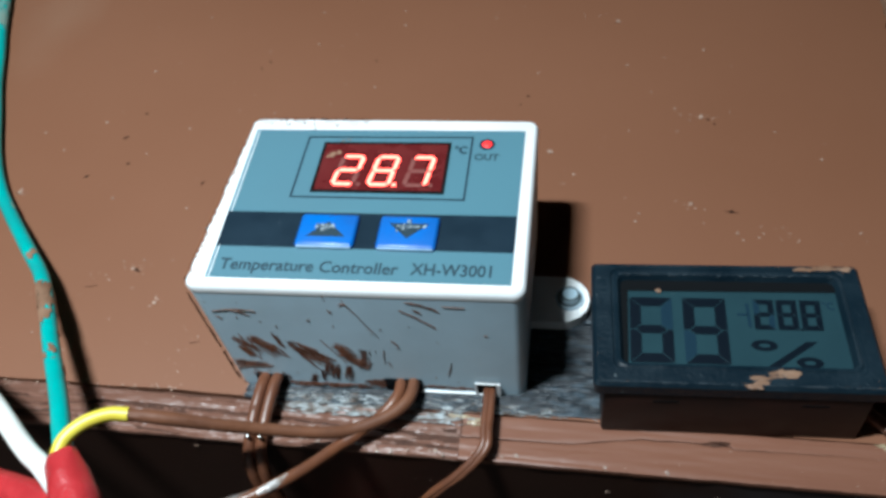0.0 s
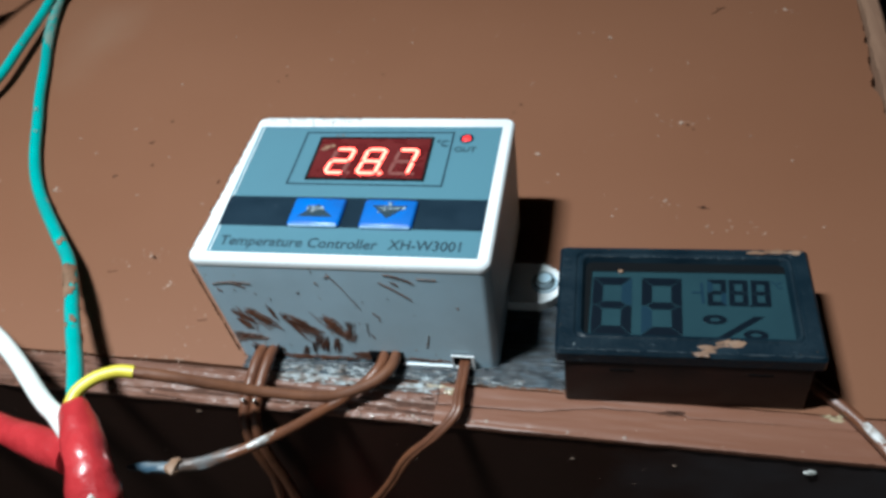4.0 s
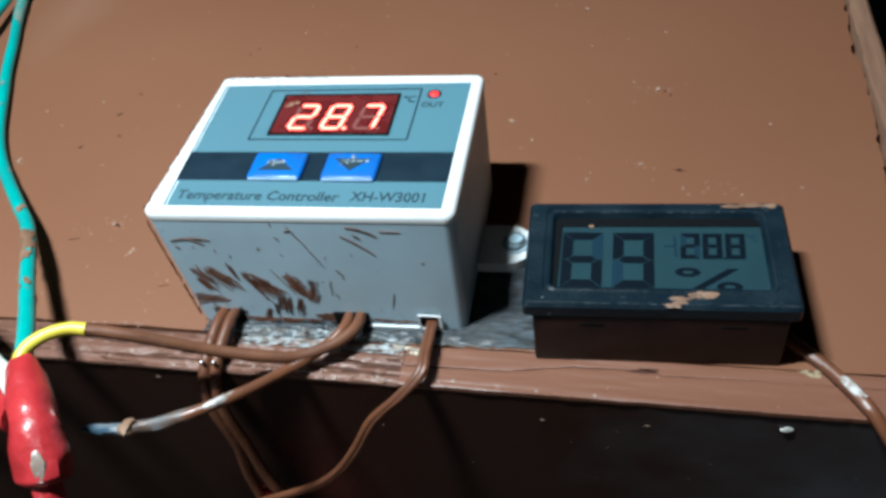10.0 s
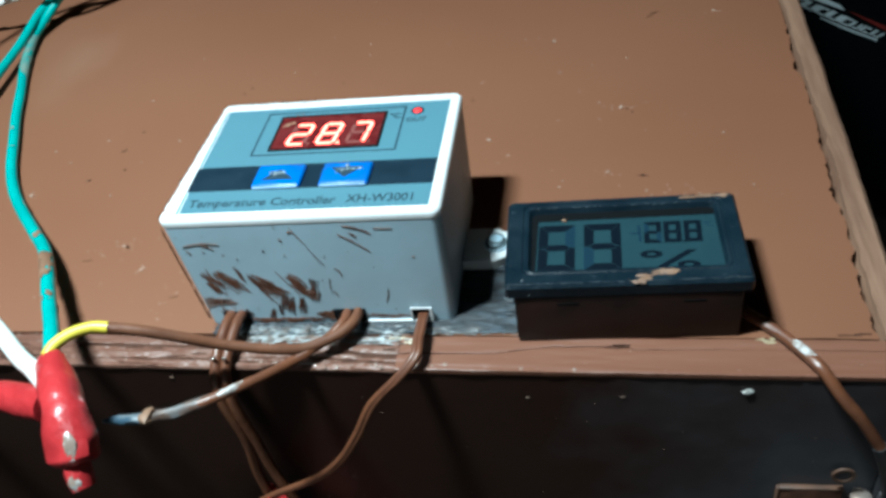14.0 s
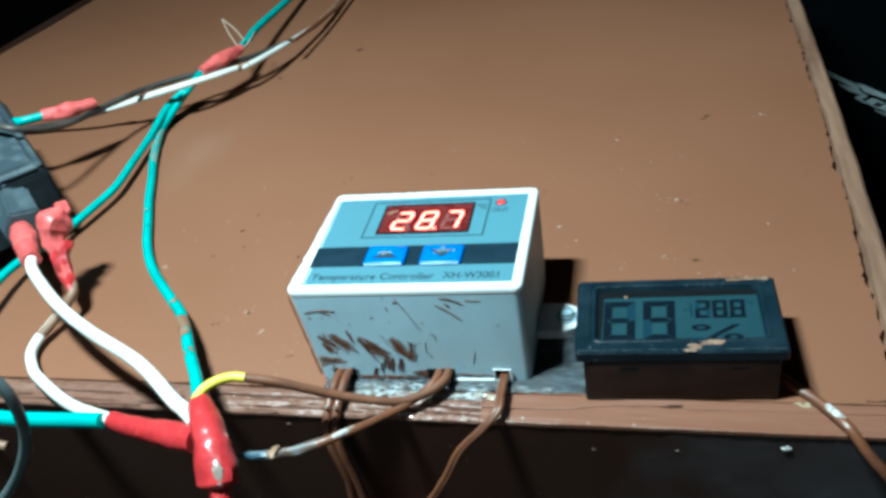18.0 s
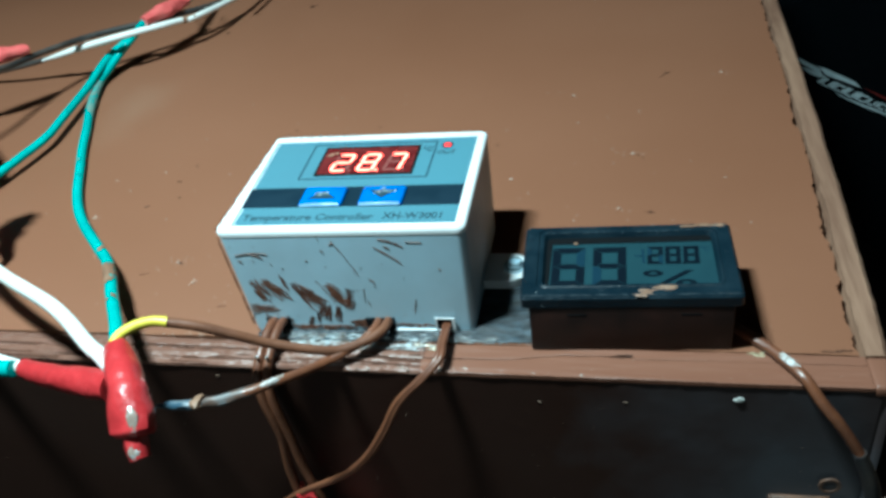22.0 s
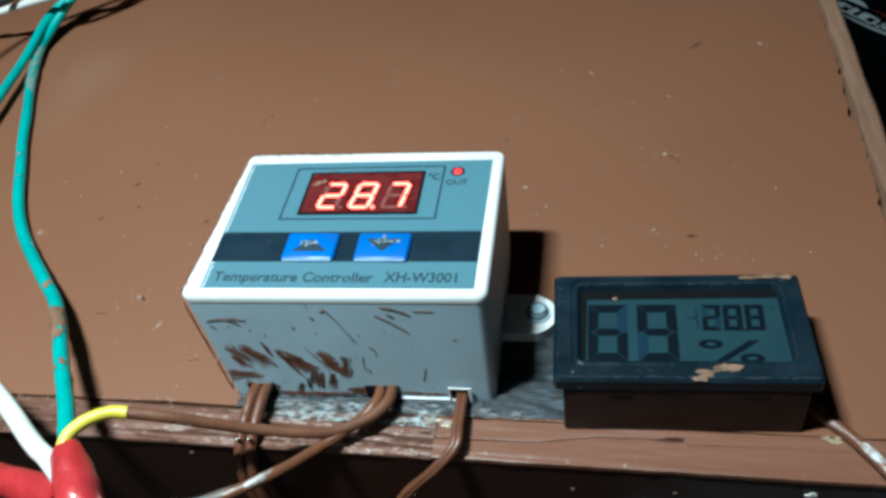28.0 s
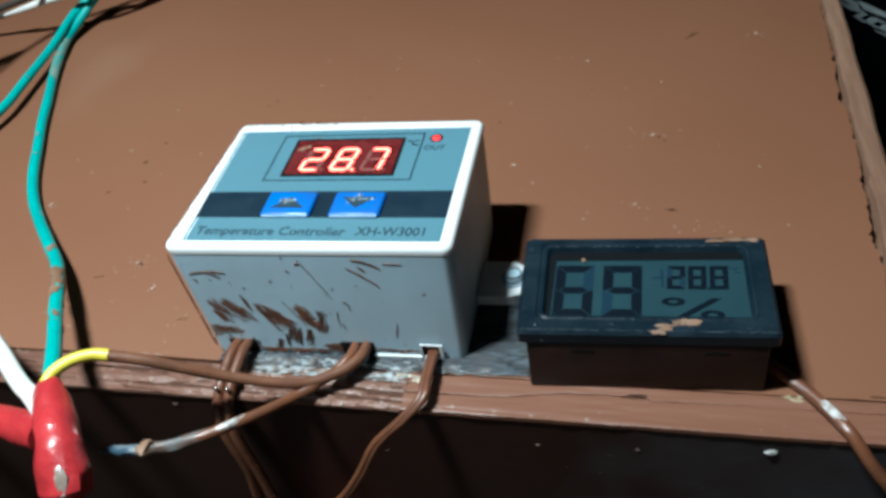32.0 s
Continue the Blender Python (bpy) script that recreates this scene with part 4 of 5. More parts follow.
o, i = rounded(-0.10, 4.84, 0.04, 2.83, 0.10, 6), rounded(0.38, 4.42, 0.50, 2.53, 0.16, 6)
b = bmesh.new()
rows = [[b.verts.new((x, y, z + UP)) for x, y in q] for q, z in ((rounded(-0.05, 4.79, 0.09, 2.78, 0.1, 6), 1.22), (o, 1.27), (o, 1.51), (rounded(-0.04, 4.78, 0.10, 2.77, 0.1, 6), 1.585),
        (rounded(0.25, 4.55, 0.34, 2.68, 0.2, 6), 1.585), (rounded(0.27, 4.53, 0.36, 2.66, 0.2, 6), 1.555), (rounded(0.31, 4.49, 0.41, 2.61, 0.2, 6), 1.555), (rounded(0.33, 4.47, 0.44, 2.58, 0.2, 6), 1.58),
        (i, 1.57), (rounded(0.48, 4.34, 0.54, 2.45, 0.12, 6), 1.40))]
for p, q in zip(rows, rows[1:]):
    for k in range(len(p)):
        b.faces.new((p[k], p[(k + 1) % len(p)], q[(k + 1) % len(p)], q[k]))
b.faces.new(rows[0][::-1])
part("bezel", b, M_BLACKP, hyg, "scuffed navy-black rim")
lcd = part("display", prism([(0.42, 0.5), (4.40, 0.5), (4.40, 2.50), (0.42, 2.50)], 1.43, 1.51), M_LCD, hyg, "grey-green display reading 69 percent and 28.8")
LZ = 1.511
part("display_surround", prism([(0.42, 2.22), (4.40, 2.25), (4.40, 2.50), (0.42, 2.50)], 1.50, 1.525), M_DARK, lcd)
part("display_surround", prism([(0.42, 0.5), (0.52, 0.5), (0.58, 2.22), (0.42, 2.22)], 1.50, 1.526), M_DARK, lcd)
for x, n in ((0.56, "6"), (1.53, "9")):
    for b in mitred(SEGMENTS[n], 0.78, 1.47, 0.205, 0.022, 0, 0.008, 0.03):
        part("digit_bar", moved(b, x, 0.60, LZ), M_SEG, lcd)
    for b in mitred("".join(s for s in "abcdefg" if s not in SEGMENTS[n]), 0.78, 1.47, 0.205, 0.022, 0, 0.004, 0.03):
        part("digit_bar", moved(b, x, 0.60, LZ), M_FAINT, lcd, "faint unlit bar")
for x, n in ((2.82, "2"), (3.23, "8"), (3.65, "8")):
    for b in mitred(SEGMENTS[n], 0.36, 0.68, 0.105, 0.012, 0, 0.008, 0.05):
        part("digit_bar", moved(b, x, 1.38, LZ), M_SEG, lcd)
    for b in mitred("".join(s for s in "abcdefg" if s not in SEGMENTS[n]), 0.36, 0.68, 0.105, 0.012, 0, 0.004, 0.05):
        part("digit_bar", moved(b, x, 1.38, LZ), M_FAINT, lcd, "faint unlit bar")
part("degree_sign", moved(lettering("\u00b0C", 0.24, 0.20), 4.08, 1.86, LZ), M_FAINT, lcd, "faint degree sign and C")
part("decimal_point", block(3.61, 3.66, 1.37, 1.42, LZ, LZ + 0.006), M_SEG, lcd)
b = bar(2.52, 1.71, 2.74, 1.71, 0.05, 0, 0.005, 0.0, bmesh.new())
part("faint_bar", moved(bar(2.74, 1.41, 2.74, 1.99, 0.06, 0, 0.005, 0.0, b), 0, 0, LZ), M_FAINT, lcd)
for x, y in ((2.93, 1.03), (3.65, 0.68)):
    part("percent_ring", moved(ring([(0.23 * math.cos(a * 0.3927), 0.12 * math.sin(a * 0.3927)) for a in range(16)], [(0.10 * math.cos(a * 0.3927), 0.045 * math.sin(a * 0.3927)) for a in range(16)], 0, 0.006), x, y, LZ), M_SEG, lcd)
part("percent_slash", moved(prism([(2.92, 0.57), (3.12, 0.57), (3.86, 1.13), (3.66, 1.13)], 0, 0.006), 0, 0, LZ), M_SEG, lcd)
rnd = random.Random(31)
b = bmesh.new()
for cx, cy, n, sx, sy in ((3.15, 0.33, 14, 0.20, 0.06), (2.72, 0.19, 8, 0.07, 0.09), (4.2, 2.72, 14, 0.5, 0.04)):
    for k in range(n):
        stroke(b, cx + rnd.uniform(-sx, sx), cy + rnd.uniform(-sy, sy), rnd.uniform(0.14, 0.30), rnd.uniform(-15, 15), rnd.uniform(0.06, 0.13), 1.656, rnd)
crumb(b, 1.15, 2.22, 1.54, 0.06, rnd, 0.5)
for k in range(9):
    stroke(b, 2.62 + rnd.uniform(-0.10, 0.10), 0.10 + rnd.uniform(-0.05, 0.03), rnd.uniform(0.08, 0.2), rnd.uniform(-30, 30), rnd.uniform(0.05, 0.09), 1.655, rnd)
for k in range(18):
    edge = rnd.random()
    x, y = (rnd.uniform(-0.05, 4.75), rnd.choice((0.12, 0.16, 2.72)) + rnd.uniform(-0.02, 0.03)) if edge < 0.7 else (rnd.choice((0.02, 4.70)) + rnd.uniform(-0.04, 0.04), rnd.uniform(0.1, 2.7))
    crumb(b, x, y, 1.654, rnd.uniform(0.006, 0.014), rnd, 0.4)
part("paint_chip", b, M_TAN, hyg, "tan paint chips on the rim", kind="stuff")
b = bmesh.new()
for k in range(210):
    x, y = rnd.uniform(0.0, 4.74), rnd.uniform(0.12, 2.74)
    if 0.22 < x < 4.58 and 0.30 < y < 2.70:
        continue
    stroke(b, x, y, rnd.uniform(0.02, 0.10), rnd.uniform(-50, 70), rnd.uniform(0.006, 0.014), 1.654, rnd)
for k in range(70):
    x = rnd.uniform(0.0, 4.74)
    stroke(b, x, 0.105 + rnd.uniform(-0.015, 0.012), rnd.uniform(0.06, 0.22), rnd.uniform(-4, 4), rnd.uniform(0.006, 0.016), 1.652, rnd)
for k in range(26):
    stroke(b, rnd.uniform(0.42, 4.3), 2.50 + rnd.uniform(-0.02, 0.05), rnd.uniform(0.03, 0.12), rnd.uniform(-6, 6), rnd.uniform(0.008, 0.018), 1.648, rnd)
part("scratch", b, M_SCUFF, hyg, "fine pale scratches on the rim", kind="stuff")

# ---- leads of the controller and the meter ----
def twin(name, points, radius, gap, material, label, category="cable", across=(1, 0, 0), **more):
    """A flat two-core flex: two leads side by side."""
    ob = thing(name, label, category)
    w = Vector(across).normalized() * gap / 2
    for s in (-1, 1):
        part("core", tube([Vector(p) + w * s for p in points], radius, **more), material, ob)
    return ob


pair = thing("twin_flex_cable", "brown-painted two-core flex hanging over the cabinet edge", "cable")
for s, foot in ((-1, ((0.93, -1.85, -2.0), (0.88, -1.9, -3.2), (0.95, -1.95, -4.4))), (1, ((1.17, -1.85, -2.0), (1.30, -1.9, -3.2), (1.55, -1.95, -4.4)))):
    d = 0.122 * s
    part("core", tube([(0.88 + d, 0.35, 0.27), (0.88 + d, 0.0, 0.33), (0.88 + d, -0.32, 0.42), (0.86 + d, -0.75, 0.36), (0.84 + d, -1.25, 0.20), (0.83 + d, -1.62, -0.15), (0.88 + d, -1.80, -0.8), *foot], 0.120, uneven=0.04, seed=s), M_WIRE_B, pair)

# Two added beads stand in for highlights on the flex.
for x in (0.74, 0.99):
    part("lead_glint", tube([(x, -1.39, 0.33), (x, -1.42, 0.36), (x, -1.45, 0.37)], [0.045, 0.045, 0.015], per=2), M_STEEL, pair, "bright bead standing in for a highlight")
supply = wire("brown_wire", [(3.70, 0.35, 0.27), (3.79, 0.0, 0.36), (3.75, -0.45, 0.45), (3.44, -0.80, 0.42), (2.85, -1.10, 0.38), (2.37, -1.32, 0.55), (1.31, -1.57, 0.98), (0.59, -1.79, 1.45),
              (-0.16, -1.95, 1.85), (-0.84, -2.0, 2.0)], 0.120, M_WIRE_M, "brown-painted wire running to a yellow end", uneven=0.05)
wire("yellow_wire", [(-0.82, -2.0, 2.0), (-1.15, -2.06, 2.07), (-1.5, -2.28, 2.11), (-1.74, -2.6, 2.09), (-1.78, -2.95, 2.0), (-1.7, -3.2, 1.9)], 0.130, M_YELLOW, "bright yellow wire end entering a red taped joint")
tail = thing("cut_wire", "brown wire with a bared blue-grey frayed end", "wire")
part("insulation", tube([(3.45, 0.35, 0.25), (3.53, 0.0, 0.34), (3.51, -0.42, 0.42), (3.20, -0.85, 0.34), (2.6, -1.40, 0.30), (2.15, -1.95, 0.45), (1.7, -2.40, 0.58), (1.05, -2.82, 0.60), (0.45, -3.05, 0.55), (0.15, -3.15, 0.58)], 0.116, uneven=0.06), M_WIRE_B, tail)
part("worn_sheath", tube([(1.32, -2.66, 0.60), (0.9, -2.88, 0.59), (0.45, -3.05, 0.55), (0.1, -3.16, 0.58)], [0.116, 0.128, 0.132, 0.125], uneven=0.2), M_SHEATH, tail, "grey scraped sheath")
part("bared_end", tube([(0.2, -3.14, 0.58), (-0.25, -3.22, 0.57), (-0.6, -3.25, 0.56), (-1.0, -3.27, 0.55)], [0.10, 0.12, 0.10, 0.05], uneven=0.35), M_TIPB, tail, "blue-grey frayed end")
part("paint_knot", tube([(-0.02, -3.22, 0.48), (0.0, -3.18, 0.62), (0.14, -3.12, 0.80)], [0.12, 0.18, 0.04], uneven=0.7, sides=9), M_TAN, tail, "lump of dried paint")
# Painted highlight lying along the top of the wire.
part("bright_patch", tube([(1.83, -2.28, 0.60), (1.6, -2.50, 0.64), (1.35, -2.67, 0.65)], [0.07, 0.09, 0.07], per=6, uneven=0.1), M_GLINT, tail, "pale patch standing in for a glossy highlight")
probe = twin("probe_cable", [(5.27, 0.35, 0.22), (5.28, 0.0, 0.26), (5.30, -0.4, 0.36), (5.30, -0.9, 0.40), (5.28, -1.35, 0.34), (4.85, -1.72, 0.0), (4.28, -1.92, -0.55), (3.78, -2.05, -1.49), (3.2, -2.1, -2.40), (2.45, -2.1, -3.14),
              (1.35, -2.15, -3.75), (0.72, -2.1, -4.25), (0.28, -2.0, -4.8), (0.12, -1.9, -5.5)], 0.074, 0.095, M_WIRE_B, "thin brown twin probe cable looping down the front", uneven=0.05)
lead = thing("meter_lead", "meter lead, brown-painted then black, hanging over the corner", "cable")
part("painted_sheath", tube([(12.0, 0.3, 0.14), (12.35, -0.1, 0.14), (12.7, -0.45, 0.15), (13.1, -1.0, 0.17), (13.4, -1.5, 0.16), (13.75, -1.85, -0.25), (14.15, -2.0, -0.75), (14.62, -2.1, -1.52)], 0.125, uneven=0.06), M_WIRE_B, lead)
part("black_sheath", tube([(14.60, -2.1, -1.48), (14.95, -2.18, -2.4), (15.15, -2.22, -3.5), (15.28, -2.22, -4.6), (15.2, -2.2, -7.0), (15.1, -2.2, -11.0)], [0.15, 0.19, 0.2, 0.2, 0.2, 0.2]), M_BLACKW, lead)
# Painted gloss highlight on the lead near the corner.
part("glint_patch", tube([(12.82, -0.64, 0.185), (13.1, -1.0, 0.205), (13.28, -1.3, 0.205), (13.42, -1.52, 0.18)], [0.07, 0.112, 0.112, 0.07], per=6, uneven=0.1), M_GLINT, lead, "pale patch standing in for a glossy highlight")
wad = thing("red_tape_bundle", "wire bundle in crumpled dark red tape hanging on the front", "tape")
for k, (dx, dz, r) in enumerate(((0, 0, 0.42), (0.45, -0.1, 0.34), (-0.28, -0.25, 0.30), (0.2, 0.12, 0.26))):
    part("tape_fold", tube([(0.95 + dx * 0.5, -1.85 - 0.12 * k, -4.0 + dz), (1.5 + dx, -1.95 - 0.1 * k, -5.0 + dz), (2.3 + dx, -2.0, -6.0 + dz), (3.0 + dx, -2.05, -7.4 + dz), (3.3 + dx, -2.0, -9.0)],
                           [r * 0.25, r * 0.8, r, r, r * 0.7], uneven=0.5, flat=0.6, seed=k * 3.7, sides=14), M_RED, wad)

# ---- the mains wiring at the left ----
G = "mains wiring"
main = thing("green_wire", "teal-green insulated wire with patches of brown paint", "wire", group=G)
MAIN = [(-10.75, 17.55, 1.95), (-11.4, 17.55, 1.45), (-12.0, 17.0, 0.9), (-12.35, 16.0, 0.45), (-12.3, 14.9, 0.28), (-11.54, 12.74, 0.2), (-10.85, 11.2, 0.2), (-10.12, 9.5, 0.2), (-9.44, 8.1, 0.2), (-8.63, 6.45, 0.2), (-7.88, 5.25, 0.2), (-7.03, 4.22, 0.28),
        (-5.85, 2.95, 0.52), (-5.02, 2.05, 0.66), (-4.28, 1.0, 0.90), (-3.53, -0.14, 1.20), (-2.95, -0.98, 1.42), (-2.4, -1.75, 1.68), (-1.95, -2.45, 1.88), (-1.6, -3.05, 1.95)]
part("insulation", tube(MAIN, 0.172, uneven=0.04), M_GREEN, main)


def painted_spots(b, line, radius, start, stop, n, size, rnd):
    """Ragged flecks of paint wrapped on a round lead between two points of its line."""
    path = spline(line, 10)
    for k in range(n):
        i = rnd.randrange(int(start * 10), int(stop * 10))
        c, ahead = path[i], (path[i + 1] - path[i - 1]).normalized()
        side = ahead.cross(Vector((0, 0, 1))).normalized()
        up = side.cross(ahead)
        a0, w0, l0 = rnd.uniform(-0.3, 3.4), rnd.uniform(0.3, 1.0) * size, rnd.uniform(0.6, 1.8) * size * radius
        hub = b.verts.new(c + (side * math.cos(a0) + up * math.sin(a0)) * (radius + 0.030))
        rim = []
        for q in range(9):
            w, r = 2 * math.pi * q / 9, rnd.uniform(0.45, 1.15)
            a = a0 + w0 * r * math.cos(w)
            rim.append(b.verts.new(c + (side * math.cos(a) + up * math.sin(a)) * (radius + 0.018) + ahead * l0 * r * math.sin(w)))
        for q in range(9):
            b.faces.new((hub, rim[q], rim[(q + 1) % 9]))
    return b


flecks = random.Random(91)
b = painted_spots(bmesh.new(), MAIN, 0.172, 13.5, 14.4, 22, 1.0, flecks)
painted_spots(b, MAIN, 0.172, 12, 16, 8, 0.7, flecks)
part("paint_patch", b, M_TAN, main, "ragged tan paint flecks", kind="stuff")
b = painted_spots(bmesh.new(), MAIN, 0.172, 4.0, 5.3, 60, 1.0, flecks)
painted_spots(b, MAIN, 0.172, 4, 12, 8, 0.6, flecks)
part("paint_patch", b, M_THIN, main, "dull grey-green paint film", kind="stuff")
wire("green_wire", [(-10.75, 17.55, 1.95), (-11.6, 17.7, 1.35), (-12.15, 17.35, 1.02), (-12.5, 16.4, 0.78), (-12.3, 14.2, 0.55), (-11.95, 11.7, 0.55), (-11.78, 10.0, 0.52), (-12.0, 8.5, 0.5), (-12.4, 6.6, 0.5), (-12.75, 4.75, 0.7), (-12.65, 3.3, 0.85),
     (-12.3, 1.5, 0.9), (-11.6, -0.1, 0.8), (-11.0, -1.25, 0.6), (-10.4, -2.0, 0.5), (-9.6, -2.6, 0.35)], 0.155, M_GREEN, "teal-green insulated wire with brown paint spots", group=G, uneven=0.03)
wire("tan_wire", [(-9.7, -2.55, 0.38), (-9.0, -2.75, 0.1), (-8.43, -2.75, -0.07)], 0.13, M_TAN, "short tan-painted wire end", group=G)
wire("green_wire", [(-30, -2.6, 1.5), (-18, -2.2, 1.3), (-11.46, -2.2, 0.96), (-10.09, -2.3, 0.76), (-7.86, -2.5, 0.78), (-4.93, -2.7, 1.05)], 0.21, M_GREEN, "thick teal-green wire along the cabinet edge", group=G)
wire("green_wire", [(-27, 15.5, 2.9), (-24.05, 14.57, 3.1), (-22.27, 14.17, 3.1), (-20.73, 13.0, 3.15), (-18.9, 12.2, 3.05), (-17.4, 11.7, 2.95), (-16.1, 11.5, 2.95), (-15.2, 12.1, 2.88)], 0.175, M_GREEN, "teal-green insulated wire with brown paint spots", group=G)
wire("green_wire", [(-10.1, 20.2, 1.8), (-10.25, 21.8, 1.65), (-10.55, 23.7, 1.5), (-10.86, 29.1, 1.0), (-11.2, 38.0, 0.3)], 0.185, M_GREEN, "teal-green insulated wire with brown paint spots", group=G)
wire("white_wire", [(-15.33, 16.05, 1.05), (-14.5, 16.10, 1.22), (-13.3, 16.25, 1.47), (-11.5, 16.7, 1.70), (-10.25, 17.95, 1.58), (-9.74, 18.92, 1.40), (-9.37, 19.3, 1.35), (-8.73, 21.21, 1.2), (-8.17, 25.78, 0.6), (-8.1, 28.0, 0.48)], [0.05, 0.12, 0.15, 0.15, 0.15, 0.14, 0.14, 0.14, 0.13, 0.13], M_WIRE_W, "thin white wire across the cabinet top", group=G)
wire("tan_wire", [(-9.78, 18.88, 1.40), (-9.6, 19.06, 1.38), (-9.36, 19.33, 1.34)], [0.145, 0.170, 0.150], M_TAN, "brown-painted length of white wire", group=G, uneven=0.15)
wire("tan_wire", [(-8.14, 26.6, 0.58), (-8.1, 28.0, 0.49), (-8.15, 30.06, 0.4), (-8.6, 38, 0.2)], 0.15, M_TAN, "brown-painted thin wire across the cabinet top", group=G)
wire("tan_wire", [(-8.0, 22.0, 1.3), (-7.75, 25.6, 0.9), (-7.7, 30.0, 0.5), (-7.9, 38, 0.2)], 0.10, M_WIRE_B, "brown-painted thin wire across the cabinet top", group=G)
wire("black_wire", [(-30, 12.0, 4.0), (-19.3, 9.57, 4.1), (-17.8, 9.9, 4.1), (-15.62, 9.45, 3.95), (-14.58, 9.23, 3.80), (-14.26, 9.6, 3.52), (-14.1, 10.7, 2.95), (-14.1, 12.2, 2.45), (-13.85, 14.40, 2.1), (-13.1, 16.35, 1.85), (-11.75, 17.75, 1.7), (-10.26, 19.14, 1.55), (-9.3, 20.4, 1.4), (-8.4, 22.9, 1.0)],
     0.125, M_DUSTW, "thin dusty black wire running over the adapter", group=G)
wire("dark_wire", [(-24.0, 16.4, 0.3), (-20.01, 16.11, 0.4), (-18.64, 16.13, 0.5), (-16.79, 16.03, 0.8), (-15.49, 16.1, 1.02), (-14.5, 16.32, 1.18)], [0.10, 0.12, 0.12, 0.12, 0.12, 0.06], M_DUSTW, "dark-painted length of white wire behind the adapter", group=G)


def taped(points, radii, label, stub=None, seed=0.0, rough=0.10, sides=16, per=8, material=M_RED):
    """A joint wound in red tape, with an uneven skin."""
    ob = thing("tape_joint", label, "tape joint", group="red tape joints")
    part("sleeve", tube(points, radii, uneven=rough, seed=seed, sides=sides, per=per), material, ob)
    if stub:
        part("end_twist", tube(*stub, uneven=0.2, seed=seed + 2), M_RED, ob, "twisted tape end")
    return ob


joint = taped([(-1.68, -2.86, 1.98), (-1.58, -3.02, 1.97), (-1.28, -3.45, 1.93), (-0.92, -4.0, 1.80), (-0.72, -4.42, 1.52), (-0.65, -4.66, 1.28), (-0.63, -4.74, 1.20)], [0.27, 0.31, 0.37, 0.42, 0.46, 0.46, 0.36],
              "thick joint of wires wound in red tape, hanging free", ([(-0.66, -4.62, 1.32), (-0.56, -4.88, 1.06), (-0.46, -5.05, 0.86)], [0.28, 0.26, 0.23]), 1.0, 0.2)
# Pale patches paint the tape's highlights on the side facing the camera.
part("highlight_patch", tube([(-0.52, -5.04, 1.24), (-0.48, -5.13, 1.11), (-0.43, -5.18, 0.98)], [0.05, 0.12, 0.08], per=5, flat=0.5, uneven=0.6), M_GLINT, joint, "pale patch painted as a highlight")
part("highlight_patch", tube([(-0.66, -4.42, 1.97), (-0.50, -4.72, 1.78), (-0.43, -4.94, 1.57)], [0.04, 0.12, 0.05], per=5, flat=0.5, uneven=0.6), M_GLINT, joint, "pale patch painted as a highlight")
taped([(-4.65, -2.65, 1.02), (-3.7, -3.0, 1.15), (-2.8, -3.3, 1.35), (-1.5, -3.7, 1.6)], [0.24, 0.29, 0.33, 0.35], "slim red taped sleeve on a white wire", None, 5.0)
taped([(-10.73, 17.46, 2.0), (-10.26, 18.68, 2.0), (-9.88, 20.13, 1.9)], [0.20, 0.34, 0.20], "red taped joint of green wires", None, 8.0, 0.3, material=M_SALMON)
taped([(-15.32, 12.01, 2.9), (-14.59, 12.76, 2.72), (-13.99, 13.75, 2.5)], [0.24, 0.33, 0.20], "red taped joint of green wire", None, 11.0, 0.3, material=M_SALMON)
strands = thing("bare_strands", "loose bare copper strands standing up from a taped joint", "wire", group=G)
for k, pts in enumerate((((-9.95, 20.1, 1.9), (-10.6, 20.75, 2.45), (-11.15, 21.55, 2.9)), ((-9.85, 20.6, 2.05), (-10.4, 21.1, 2.5), (-11.12, 21.5, 2.9)), ((-9.85, 20.1, 1.9), (-9.45, 20.0, 2.1), (-9.35, 20.6, 2.3), (-9.6, 21.4, 2.2)))):
    part("strand", tube(pts, 0.036, sides=6, per=5), M_COPPER, strands)
wire("white_wire", [(-10.65, 3.35, 1.88), (-10.2, 2.75, 1.82), (-8.4, 1.21, 1.8), (-6.6, 0.0, 1.80), (-4.17, -1.42, 1.90), (-2.55, -2.70, 1.90), (-2.1, -3.0, 1.88), (-1.6, -3.4, 1.88)], 0.185, M_WIRE_W, "thick white insulated wire from the adapter plug", group=G)
wire("white_wire", [(-9.55, 2.1, 0.5), (-9.75, 1.3, 0.35), (-9.67, 0.64, 0.3), (-9.2, 0.0, 0.33), (-8.57, -0.56, 0.4), (-6.57, -1.86, 0.72), (-4.55, -2.68, 1.02)], 0.165, M_WIRE_W, "white insulated wire looping to a red taped sleeve", group=G)
wire("tan_wire", [(-9.3, 3.1, 1.1), (-9.2, 2.75, 0.9), (-9.5, 2.2, 0.55), (-9.75, 1.3, 0.36)], 0.16, M_TAN, "tan-painted length of white wire", group=G)
wire("grey_cable", [(-16, -3.9, 3.4), (-12.0, -3.8, 3.9), (-9.8, -3.8, 4.15), (-8.26, -3.8, 4.32), (-6.95, -3.8, 4.30), (-6.18, -3.8, 3.75), (-5.98, -3.8, 2.75), (-6.45, -3.8, 1.25), (-7.9, -3.8, -0.6), (-9.73, -3.8, -2.0), (-11.64, -3.8, -3.16), (-14.5, -3.8, -4.3)], 0.15, M_GREYW,
     "grey sheathed cable hanging in a loop before the cabinet", group=G)

